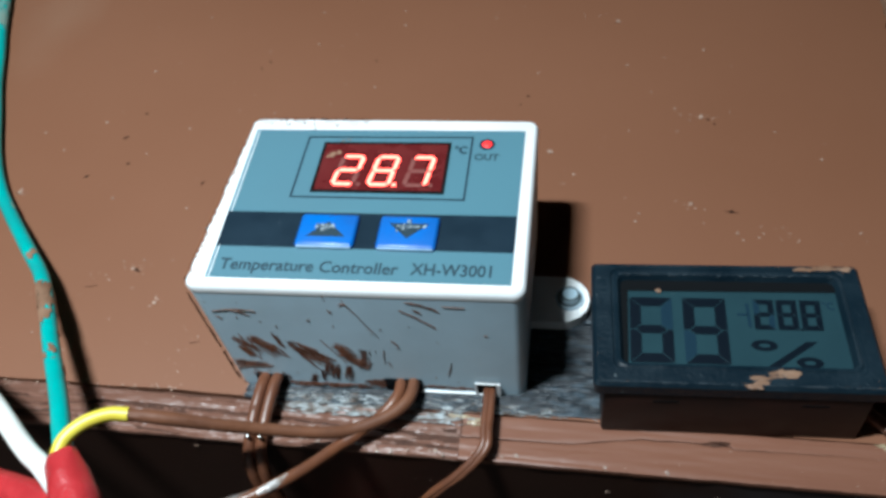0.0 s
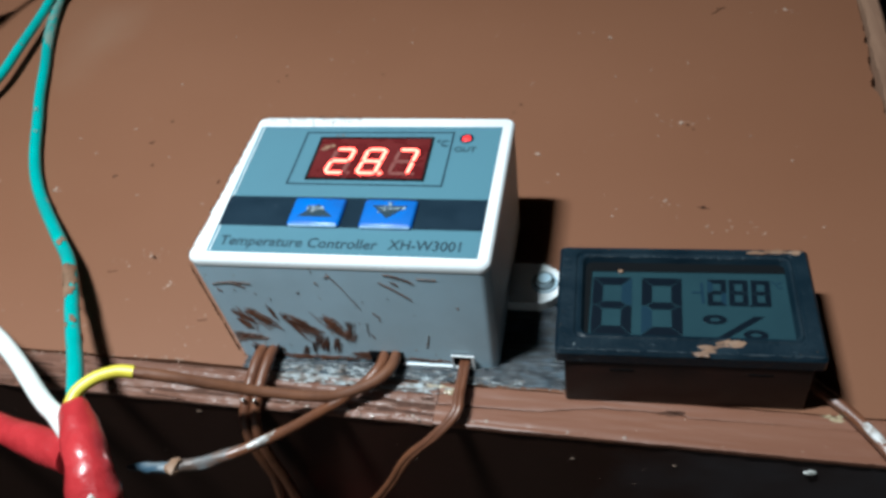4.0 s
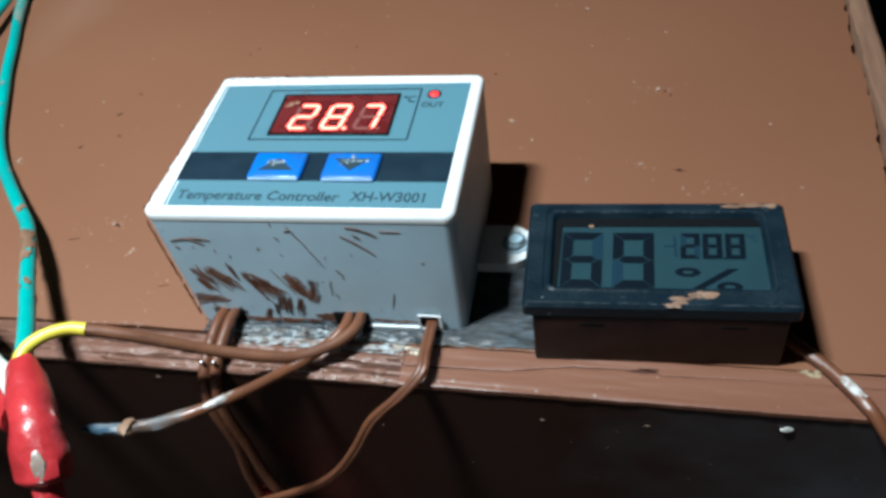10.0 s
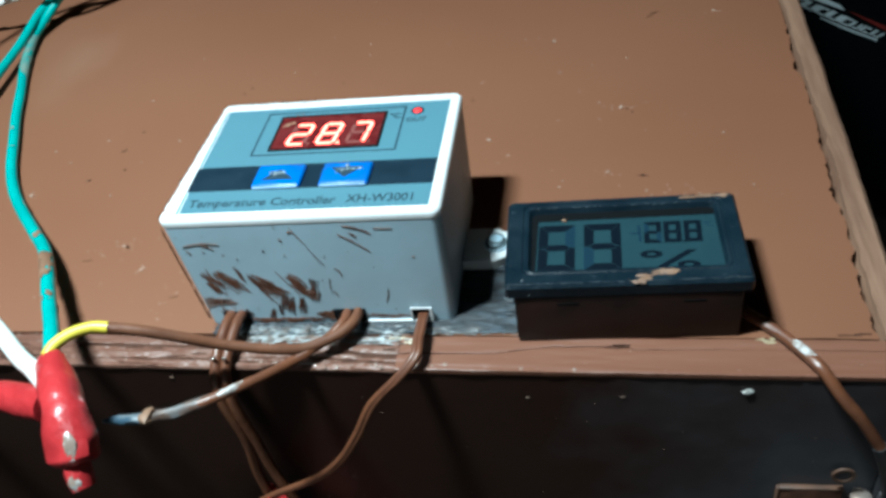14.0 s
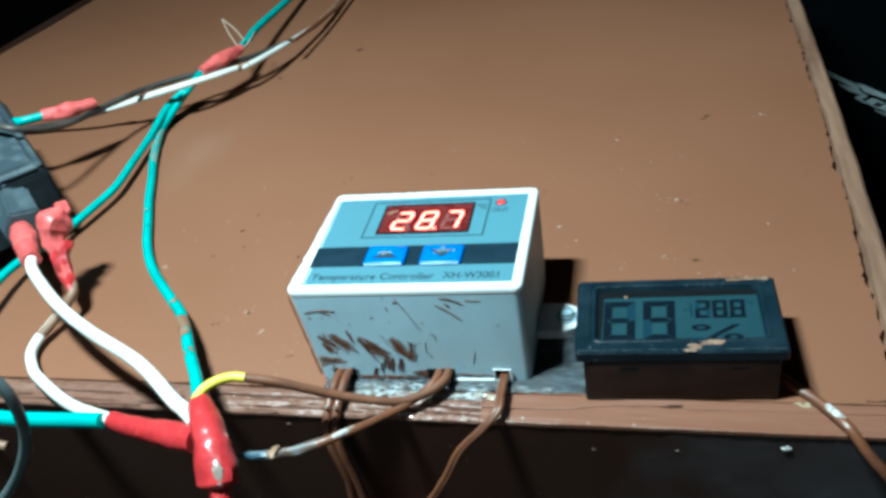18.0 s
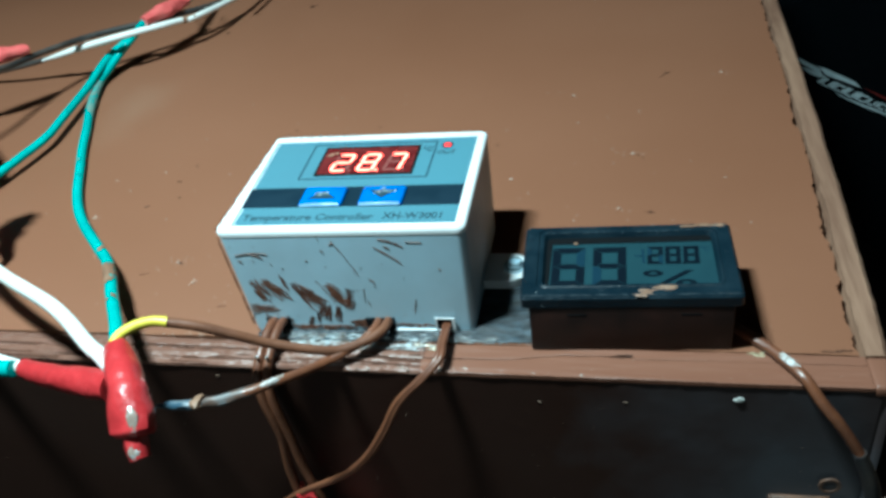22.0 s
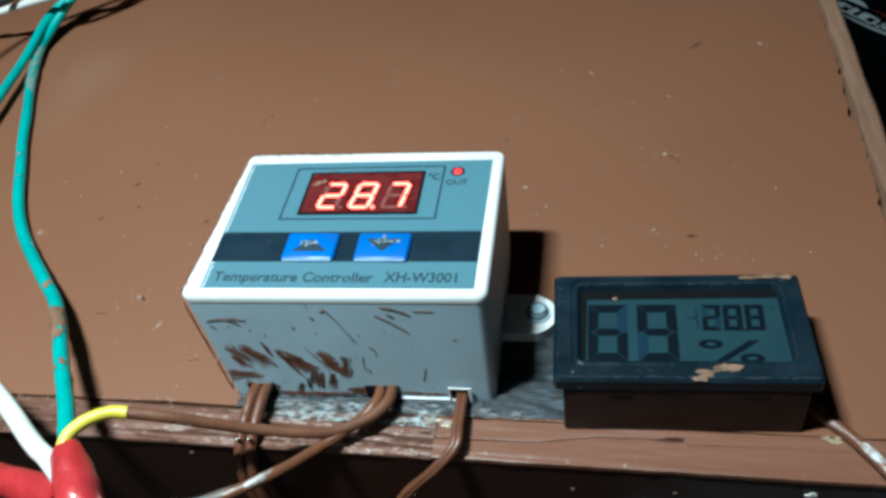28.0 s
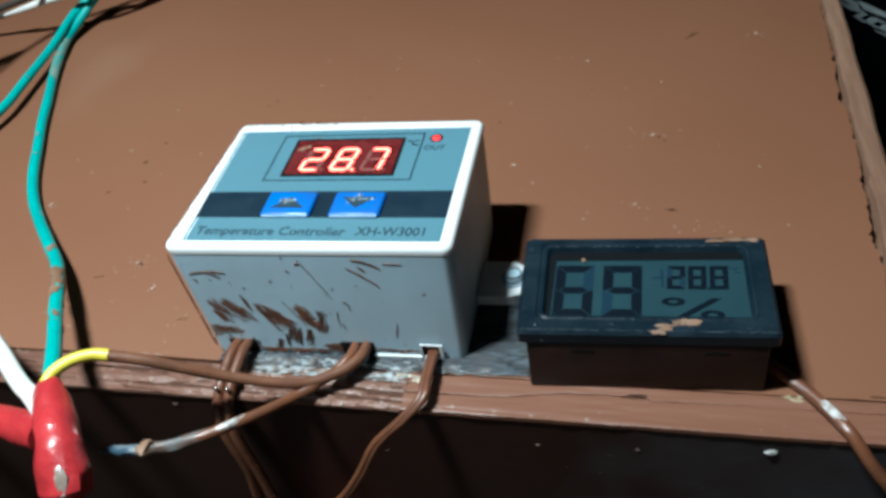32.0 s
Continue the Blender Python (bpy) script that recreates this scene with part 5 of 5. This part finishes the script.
# ---- the plug-in adapter lying on the top ----
adapter = thing("power_adapter", "dusty black plastic plug-in adapter lying on its side", "adapter", at=(-12.45, 7.12, 0.0), turn=(0, 0, -45))
# local x runs along the plug face's normal, local y up the right flank


def shell(prof, bevel, lip=(0.0, 0.0), wide=0.5):
    """A half of the housing: its outline along x and z, each point with how far the flanks stand out there. lip: how far the first corner reaches out at both ends."""
    b = bmesh.new()
    v0, v1 = [b.verts.new((x, y + wide, z)) for x, z, y in prof], [b.verts.new((x, -5.6 - y, z)) for x, z, y in prof]
    v0[0].co.x += lip[0]
    v1[0].co.x += lip[1]
    b.faces.new(v0[::-1])
    b.faces.new(v1)
    for k in range(len(prof)):
        j = (k + 1) % len(prof)
        b.faces.new((v0[k], v0[j], v1[j], v1[k]))
    bmesh.ops.recalc_face_normals(b, faces=b.faces)
    bmesh.ops.bevel(b, geom=b.edges[:], offset=bevel, segments=3, affect="EDGES")
    return b


# Near-black, its lip drawn out to stand in for the shadow underneath.
part("lower_shell", shell([(-0.42, 0.75, 0.0), (-0.30, 2.74, 0.0), (-8.4, 2.74, 0.0), (-7.6, 0.0, -0.4), (-2.6, 0.0, -0.3)], 0.10, (0.3, 1.3)), M_SHELL, adapter, "scuffed black lower half, darkened to carry shade")
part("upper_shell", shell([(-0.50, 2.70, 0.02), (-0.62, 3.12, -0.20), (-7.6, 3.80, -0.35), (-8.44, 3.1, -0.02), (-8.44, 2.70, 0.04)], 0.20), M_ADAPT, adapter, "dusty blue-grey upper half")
b = bmesh.new()
root = [b.verts.new((-0.8, y, z)) for y, z in ((-1.95, 2.35), (-1.2, 2.86), (-0.45, 2.66), (-0.3, 1.0), (-1.95, 1.0))]
nose = [b.verts.new((1.1, y, z)) for y, z in ((-1.80, 1.65), (-1.40, 2.35), (-0.45, 2.15), (-0.45, 1.1), (-1.75, 1.1))]
b.faces.new(root)
b.faces.new(nose[::-1])
for k in range(5):
    b.faces.new((root[k], root[k - 1], nose[k - 1], nose[k]))
bmesh.ops.recalc_face_normals(b, faces=b.faces)
bmesh.ops.bevel(b, geom=b.edges[:], offset=0.08, segments=2, affect="EDGES")
part("plug_socket", b, M_ADAPT, adapter, "raised tapered plug block")
taped([(-12.45, 5.35, 1.72), (-11.65, 4.45, 1.82), (-10.62, 3.3, 1.88)], [0.36, 0.40, 0.30], "red taped sleeve on the plug lead", None, 14.0, 0.3, material=M_SALMON)
wadded = taped([(-9.28, 2.95, 1.0), (-9.65, 3.45, 1.65), (-9.95, 3.85, 2.15), (-10.0, 4.15, 2.50), (-9.85, 4.42, 2.85), (-9.72, 4.60, 3.05)], [0.14, 0.22, 0.34, 0.50, 0.46, 0.14], "crumpled red tape wad standing up on the plug lead", None, 17.0, 0.42, 20, 8, M_SALMON)
part("tape_tail", tube([(-9.75, 4.05, 2.1), (-9.72, 3.6, 1.75), (-9.5, 3.2, 1.3), (-9.22, 2.85, 0.95)], [0.30, 0.30, 0.24, 0.17], uneven=0.4, seed=4.0), M_RED, wadded, "dark twisted tape tail")
part("tape_fold", tube([(-10.0, 4.60, 2.75), (-9.75, 4.70, 3.0), (-9.45, 4.60, 2.9)], [0.10, 0.24, 0.08], uneven=0.5, seed=6.0), M_SALMON, wadded)

# ---- a dark motorcycle fairing behind, with torn-looking stickers ----
fair = thing("motorcycle_fairing", "glossy black motorcycle side panel with silver stickers", "motorcycle")
FX, FY, FZ = Vector((0.823, -0.410, -0.392)), Vector((0.31, -0.245, 0.917)), None
F0 = Vector((27.42, 61.72, -22.76))
FZ = FX.cross(FY).normalized()
FY = FZ.cross(FX).normalized()
fm = Matrix((FX, FY, FZ)).transposed().to_4x4()
fm.translation = F0 * CM
fair.matrix_basis = fm


def curve_z(x, y):
    return -0.002 * (x - 4) ** 2 - 0.004 * y * y


b = bmesh.new()
grid = [[b.verts.new((x, y, curve_z(x, y) - 0.05)) for y in np.linspace(-16, 14, 16)] for x in np.linspace(-22, 34, 28)]
for g0, g1 in zip(grid, grid[1:]):
    for k in range(15):
        b.faces.new((g0[k], g1[k], g1[k + 1], g0[k + 1]))
sheet = bmesh.ops.solidify(b, geom=b.faces[:], thickness=0.6)
part("panel", b, M_FAIR, fair)


def sticker(pts, name, material):
    b = prism(pts, -0.02, 0.0)
    bmesh.ops.triangulate(b, faces=b.faces[:])
    for v in b.verts:
        v.co.z += curve_z(v.co.x, v.co.y) + 0.05
    return part(name, b, material, fair)


sticker([(-7.5, -0.90), (-4.2, -0.68), (0.6, -0.58), (0.2, -0.14), (-4.2, -0.36), (-7.5, -0.70)], "sticker_stripe", M_DECAL)
sticker([(0.0, 0.02), (0.9, -0.42), (2.2, -0.15), (4.1, 0.18), (3.4, 0.42), (0.5, 0.14)], "sticker_bar", M_DECAL)
sticker([(-1.5, -0.95), (0.2, -0.55), (1.0, -0.58), (0.6, -0.92), (-0.3, -1.1)], "sticker_stroke", M_DECAL)
for k in range(7):
    x, w = (0.8 + 1.12 * k, 1.0) if k < 4 else (5.2 + 0.95 * (k - 4), 0.72)
    lo, hi = -1.45 + 0.13 * k, -0.62 + 0.13 * k - (0.14 if k > 3 else 0)
    d = 0.48 if k < 4 else 0.26
    sticker([(x - 0.3 * w, lo), (x - 0.3 * w + d, lo), (x + 0.15 * w + d, hi), (x + 0.15 * w, hi)], "sticker_stroke", M_DECAL)
    sticker([(x + 0.2 * w, lo - 0.02), (x + 0.85 * w, lo + 0.02), (x + 0.92 * w, lo + 0.18), (x + 0.27 * w, lo + 0.14)], "sticker_stroke", M_DECAL)
    if k % 2:
        sticker([(x + 0.5 * w, hi - 0.20), (x + 1.0 * w, hi - 0.14), (x + 1.07 * w, hi + 0.04), (x + 0.57 * w, hi - 0.02)], "sticker_stroke", M_DECAL)
    else:
        sticker([(x + 0.72 * w, lo + 0.24), (x + 0.72 * w + d * 0.7, lo + 0.24), (x + 1.0 * w + d * 0.7, hi + 0.02), (x + 1.0 * w, hi + 0.02)], "sticker_stroke", M_DECAL)
sticker([(2.6, -1.62), (5.2, -1.40), (7.9, -0.92), (7.7, -0.76), (5.0, -1.20), (2.8, -1.50)], "sticker_stroke", M_DECAL)
sticker([(4.3, 0.30), (8.6, 0.35), (12.5, 0.45), (12.8, 1.05), (8.0, 0.75)], "sticker_field", M_DECAL_R)
sticker([(9.6, -0.30), (14.5, -0.35), (14.5, 0.25), (10.4, 0.10)], "sticker_field", M_DECAL_R)
sticker([(9.2, -0.60), (13.6, -1.05), (14.8, -0.6), (14.8, -0.35), (9.3, -0.36)], "sticker_stroke", M_DECAL)
sticker([(8.9, -1.22), (11.5, -1.75), (14.8, -2.1), (14.8, -1.35), (12.0, -1.42)], "sticker_stroke", M_DECAL)

# ---- dust, specks and drops ----
rnd = random.Random(77)
b = bmesh.new()
PALE = [(-4.60, 13.03), (0.06, 13.95), (1.54, 13.27), (1.65, 12.53), (-1.0, 13.23), (-0.81, 11.62), (0.26, 12.04), (-2.2, 11.25), (0.39, 9.73), (1.23, 9.61), (-5.49, 10.32), (-4.85, 10.7), (-6.11, 8.03), (-7.75, 7.56),
        (-6.9, 6.88), (-3.6, 7.81), (-4.48, 6.77), (-1.37, 8.47), (-2.71, 4.85), (-4.78, 5.13), (10.15, 11.27), (9.1, 10.94), (8.1, 10.6), (8.7, 9.44), (5.69, 10.23), (9.27, 8.79), (8.1, 7.92), (9.28, 7.9), (6.75, 6.31),
        (8.27, 5.05), (8.18, 4.8), (10.93, 4.75), (11.39, 4.72), (10.4, 4.52), (10.51, 4.32), (13.01, 4.62), (12.56, 6.96), (11.63, 7.93), (-5.05, 0.95)]
BRIGHT = [(7.87, 12.66, 0.085), (9.89, 8.47, 0.085), (6.15, 7.10, 0.085), (9.47, 5.40, 0.06), (-7.42, 5.25, 0.085), (-3.37, 2.87, 0.06), (-2.49, 1.91, 0.06), (13.07, 14.06, 0.08), (-5.49, 10.32, 0.05), (-6.11, 8.03, 0.05), (1.65, 12.53, 0.045)]
for x, y in PALE:
    crumb(b, x, y, 0.008, rnd.uniform(0.026, 0.046), rnd, 0.4)
for x, y, r in BRIGHT:
    crumb(b, x, y, 0.012, r, rnd, 0.35)
# scattered crumbs round the larger spots
for cx, cy, n, sx, sy in ((9.89, 8.47, 18, 0.32, 0.09), (9.40, 5.36, 10, 0.22, 0.08), (-3.4, 2.85, 22, 0.28, 0.12), (-4.15, 2.60, 7, 0.16, 0.14), (-7.35, 5.25, 10, 0.09, 0.09), (-2.5, 1.95, 6, 0.06, 0.12), (-1.35, 0.6, 16, 0.18, 0.45),
                          (-2.1, -0.25, 26, 0.7, 0.04), (-5.0, -0.32, 12, 0.25, 0.05), (11.2, 4.5, 10, 0.5, 0.15), (13.1, 13.9, 6, 0.2, 0.08), (7.1, 12.95, 5, 0.25, 0.05)):
    for k in range(n):
        crumb(b, cx + rnd.gauss(0, sx), cy + rnd.gauss(0, sy), 0.005, rnd.choice((0.012, 0.016, 0.022, 0.030)), rnd, 0.45)
for k in range(330):
    x, y = rnd.uniform(-22, 14.6), rnd.uniform(-0.2, 30) if rnd.random() < 0.6 else rnd.uniform(-0.2, 6)
    if 0 < x < 12.2 and y < 4.5:
        continue
    crumb(b, x, y, 0.004, rnd.choice((0.010, 0.012, 0.015, 0.020, 0.026)), rnd, 0.4)
tagged(link("dust_specks", b, M_DUST), "pale dust specks and crumbs scattered on the brown top", "dust", kind="stuff")
b = bmesh.new()
for x, y, r in ((-3.28, 2.84, 0.07), (-3.2, 2.80, 0.04), (-7.48, 5.24, 0.05), (-5.2, 23.35, 0.17), (-8.6, 20.6, 0.12), (-5.0, 23.5, 0.06), (7.85, 12.6, 0.04), (1.06, 10.81, 0.04), (-5.07, 8.42, 0.06), (-5.32, 7.40, 0.07), (-4.86, 6.40, 0.06),
                (-5.83, 5.89, 0.06), (-2.57, 5.74, 0.05), (-2.08, 10.76, 0.05), (-2.27, 10.46, 0.04), (5.49, 9.27, 0.05), (5.31, 8.91, 0.03), (10.34, 5.18, 0.08), (10.06, 8.38, 0.05), (10.2, 8.2, 0.04)):
    crumb(b, x, y, 0.0, r, rnd, 0.14)
for x, y, ln, a, w in ((10.34, 5.17, 0.32, -8, 0.03), (11.10, 14.05, 0.55, 48, 0.05), (11.2, 14.2, 0.3, 10, 0.04), (-5.3, 7.42, 0.2, 35, 0.03), (-5.83, 5.9, 0.2, 40, 0.03), (-2.57, 5.74, 0.2, 70, 0.02), (-1.2, 0.9, 0.25, 10, 0.02), (-4.2, 2.3, 0.3, 12, 0.02)):
    stroke(b, x, y, ln, a, w, 0.004, rnd)
tagged(link("paint_dents", b, M_DENT), "small dark dents in the brown paint", "dent", kind="stuff")
b = bmesh.new()
for k in range(80):
    x = rnd.uniform(-12, 14.8)
    crumb(b, x, front_y(x) + rnd.uniform(0.05, 0.9), -0.01, rnd.choice((0.009, 0.012, 0.018)), rnd, 0.5)
tagged(link("dust_specks", b, M_DUST), "pale dust specks on the plywood edging", "dust", kind="stuff")
b = bmesh.new()
for k in range(70):
    x, z = rnd.uniform(-12, 14.5), rnd.uniform(-9, -0.5)
    crumb(b, x, front_y(x) + 0.012, z, rnd.choice((0.010, 0.012, 0.016, 0.022)), rnd, 0.8, 0.3)
for x, z, r in ((-0.61, -0.46, 0.07), (7.6, -0.9, 0.05), (9.6, -0.8, 0.05)):
    crumb(b, x, front_y(x) + 0.01, z, r, rnd, 0.55, 0.2)
tagged(link("dust_specks", b, M_DUST), "pale paint drips and dust on the dark front", "dust", kind="stuff")
b = bmesh.new()
for k in range(6):
    crumb(b, 12.05 + rnd.uniform(-0.10, 0.10), front_y(12) + 0.005, -0.53 + rnd.uniform(-0.05, 0.05), rnd.uniform(0.05, 0.10), rnd, 0.6, 0.3)
tagged(link("paint_drip", b, M_WIRE_W), "small white drip of paint on the dark front", "paint drip")
b = bmesh.new()
for x, y, n, sx, sy in ((12.52, -0.60, 7, 0.14, 0.06), (5.02, -0.60, 8, 0.14, 0.08), (4.75, -0.50, 5, 0.2, 0.03)):
    for k in range(n):
        stroke(b, x + rnd.uniform(-sx, sx), y + rnd.uniform(-sy, sy), rnd.uniform(0.08, 0.22), rnd.uniform(-20, 20), rnd.uniform(0.04, 0.10), 0.006, rnd)
tagged(link("glue_drops", b, M_GLUE), "flat yellowed dabs of dried glue on the edging", "glue", kind="stuff")
b = bmesh.new()
for k in range(150):
    x = rnd.uniform(1.1, 5.0)
    stroke(b, x, -0.44 - 0.02 * x + rnd.gauss(0, 0.09), rnd.uniform(0.12, 0.5), rnd.uniform(-10, 10), rnd.uniform(0.02, 0.07), 0.008, rnd)
for k in range(190):
    x = rnd.uniform(0.9, 6.6) if k % 4 else rnd.uniform(1.3, 3.3)
    stroke(b, x, -0.24 - 0.015 * x + rnd.gauss(0, 0.07), rnd.uniform(0.06, 0.32), rnd.uniform(-14, 14), rnd.uniform(0.012, 0.05), 0.047, rnd)
tagged(link("tape_residue", b, M_RESIDUE), "pale torn tape residue along the edging", "residue", kind="stuff")
b = bmesh.new()
for k in range(7):
    stroke(b, 9.62 + rnd.uniform(-0.12, 0.12), -0.72 + rnd.uniform(-0.03, 0.03), rnd.uniform(0.1, 0.25), rnd.uniform(-8, 8), rnd.uniform(0.03, 0.07), -0.006, rnd)
    stroke(b, 14.3 + rnd.uniform(-0.3, 0.3), -0.45 + rnd.uniform(-0.03, 0.03), rnd.uniform(0.15, 0.4), rnd.uniform(-6, 4), rnd.uniform(0.02, 0.05), 0.002, rnd)
tagged(link("edge_knots", b, M_KNOT), "dark knots and splits in the plywood edging", "knot", kind="stuff")
# Pale glossy drops stand in for glints on the varnished edge.
b = bmesh.new()
for k in range(28):
    x = 1.6 + rnd.random() * 4.4 if k < 26 else rnd.uniform(7.5, 9.5)
    crumb(b, x, front_y(x) + rnd.uniform(0.02, 0.16), -0.03, rnd.uniform(0.03, 0.075), rnd, 0.6)
tagged(link("varnish_glints", b, surface("pale_glint_drop", (0.35, 0.28, 0.24), 0.12, other=(0.2, 0.12, 0.09), scale=300)), "glossy pale drops painting the varnish glints along the edge", "varnish", kind="stuff")
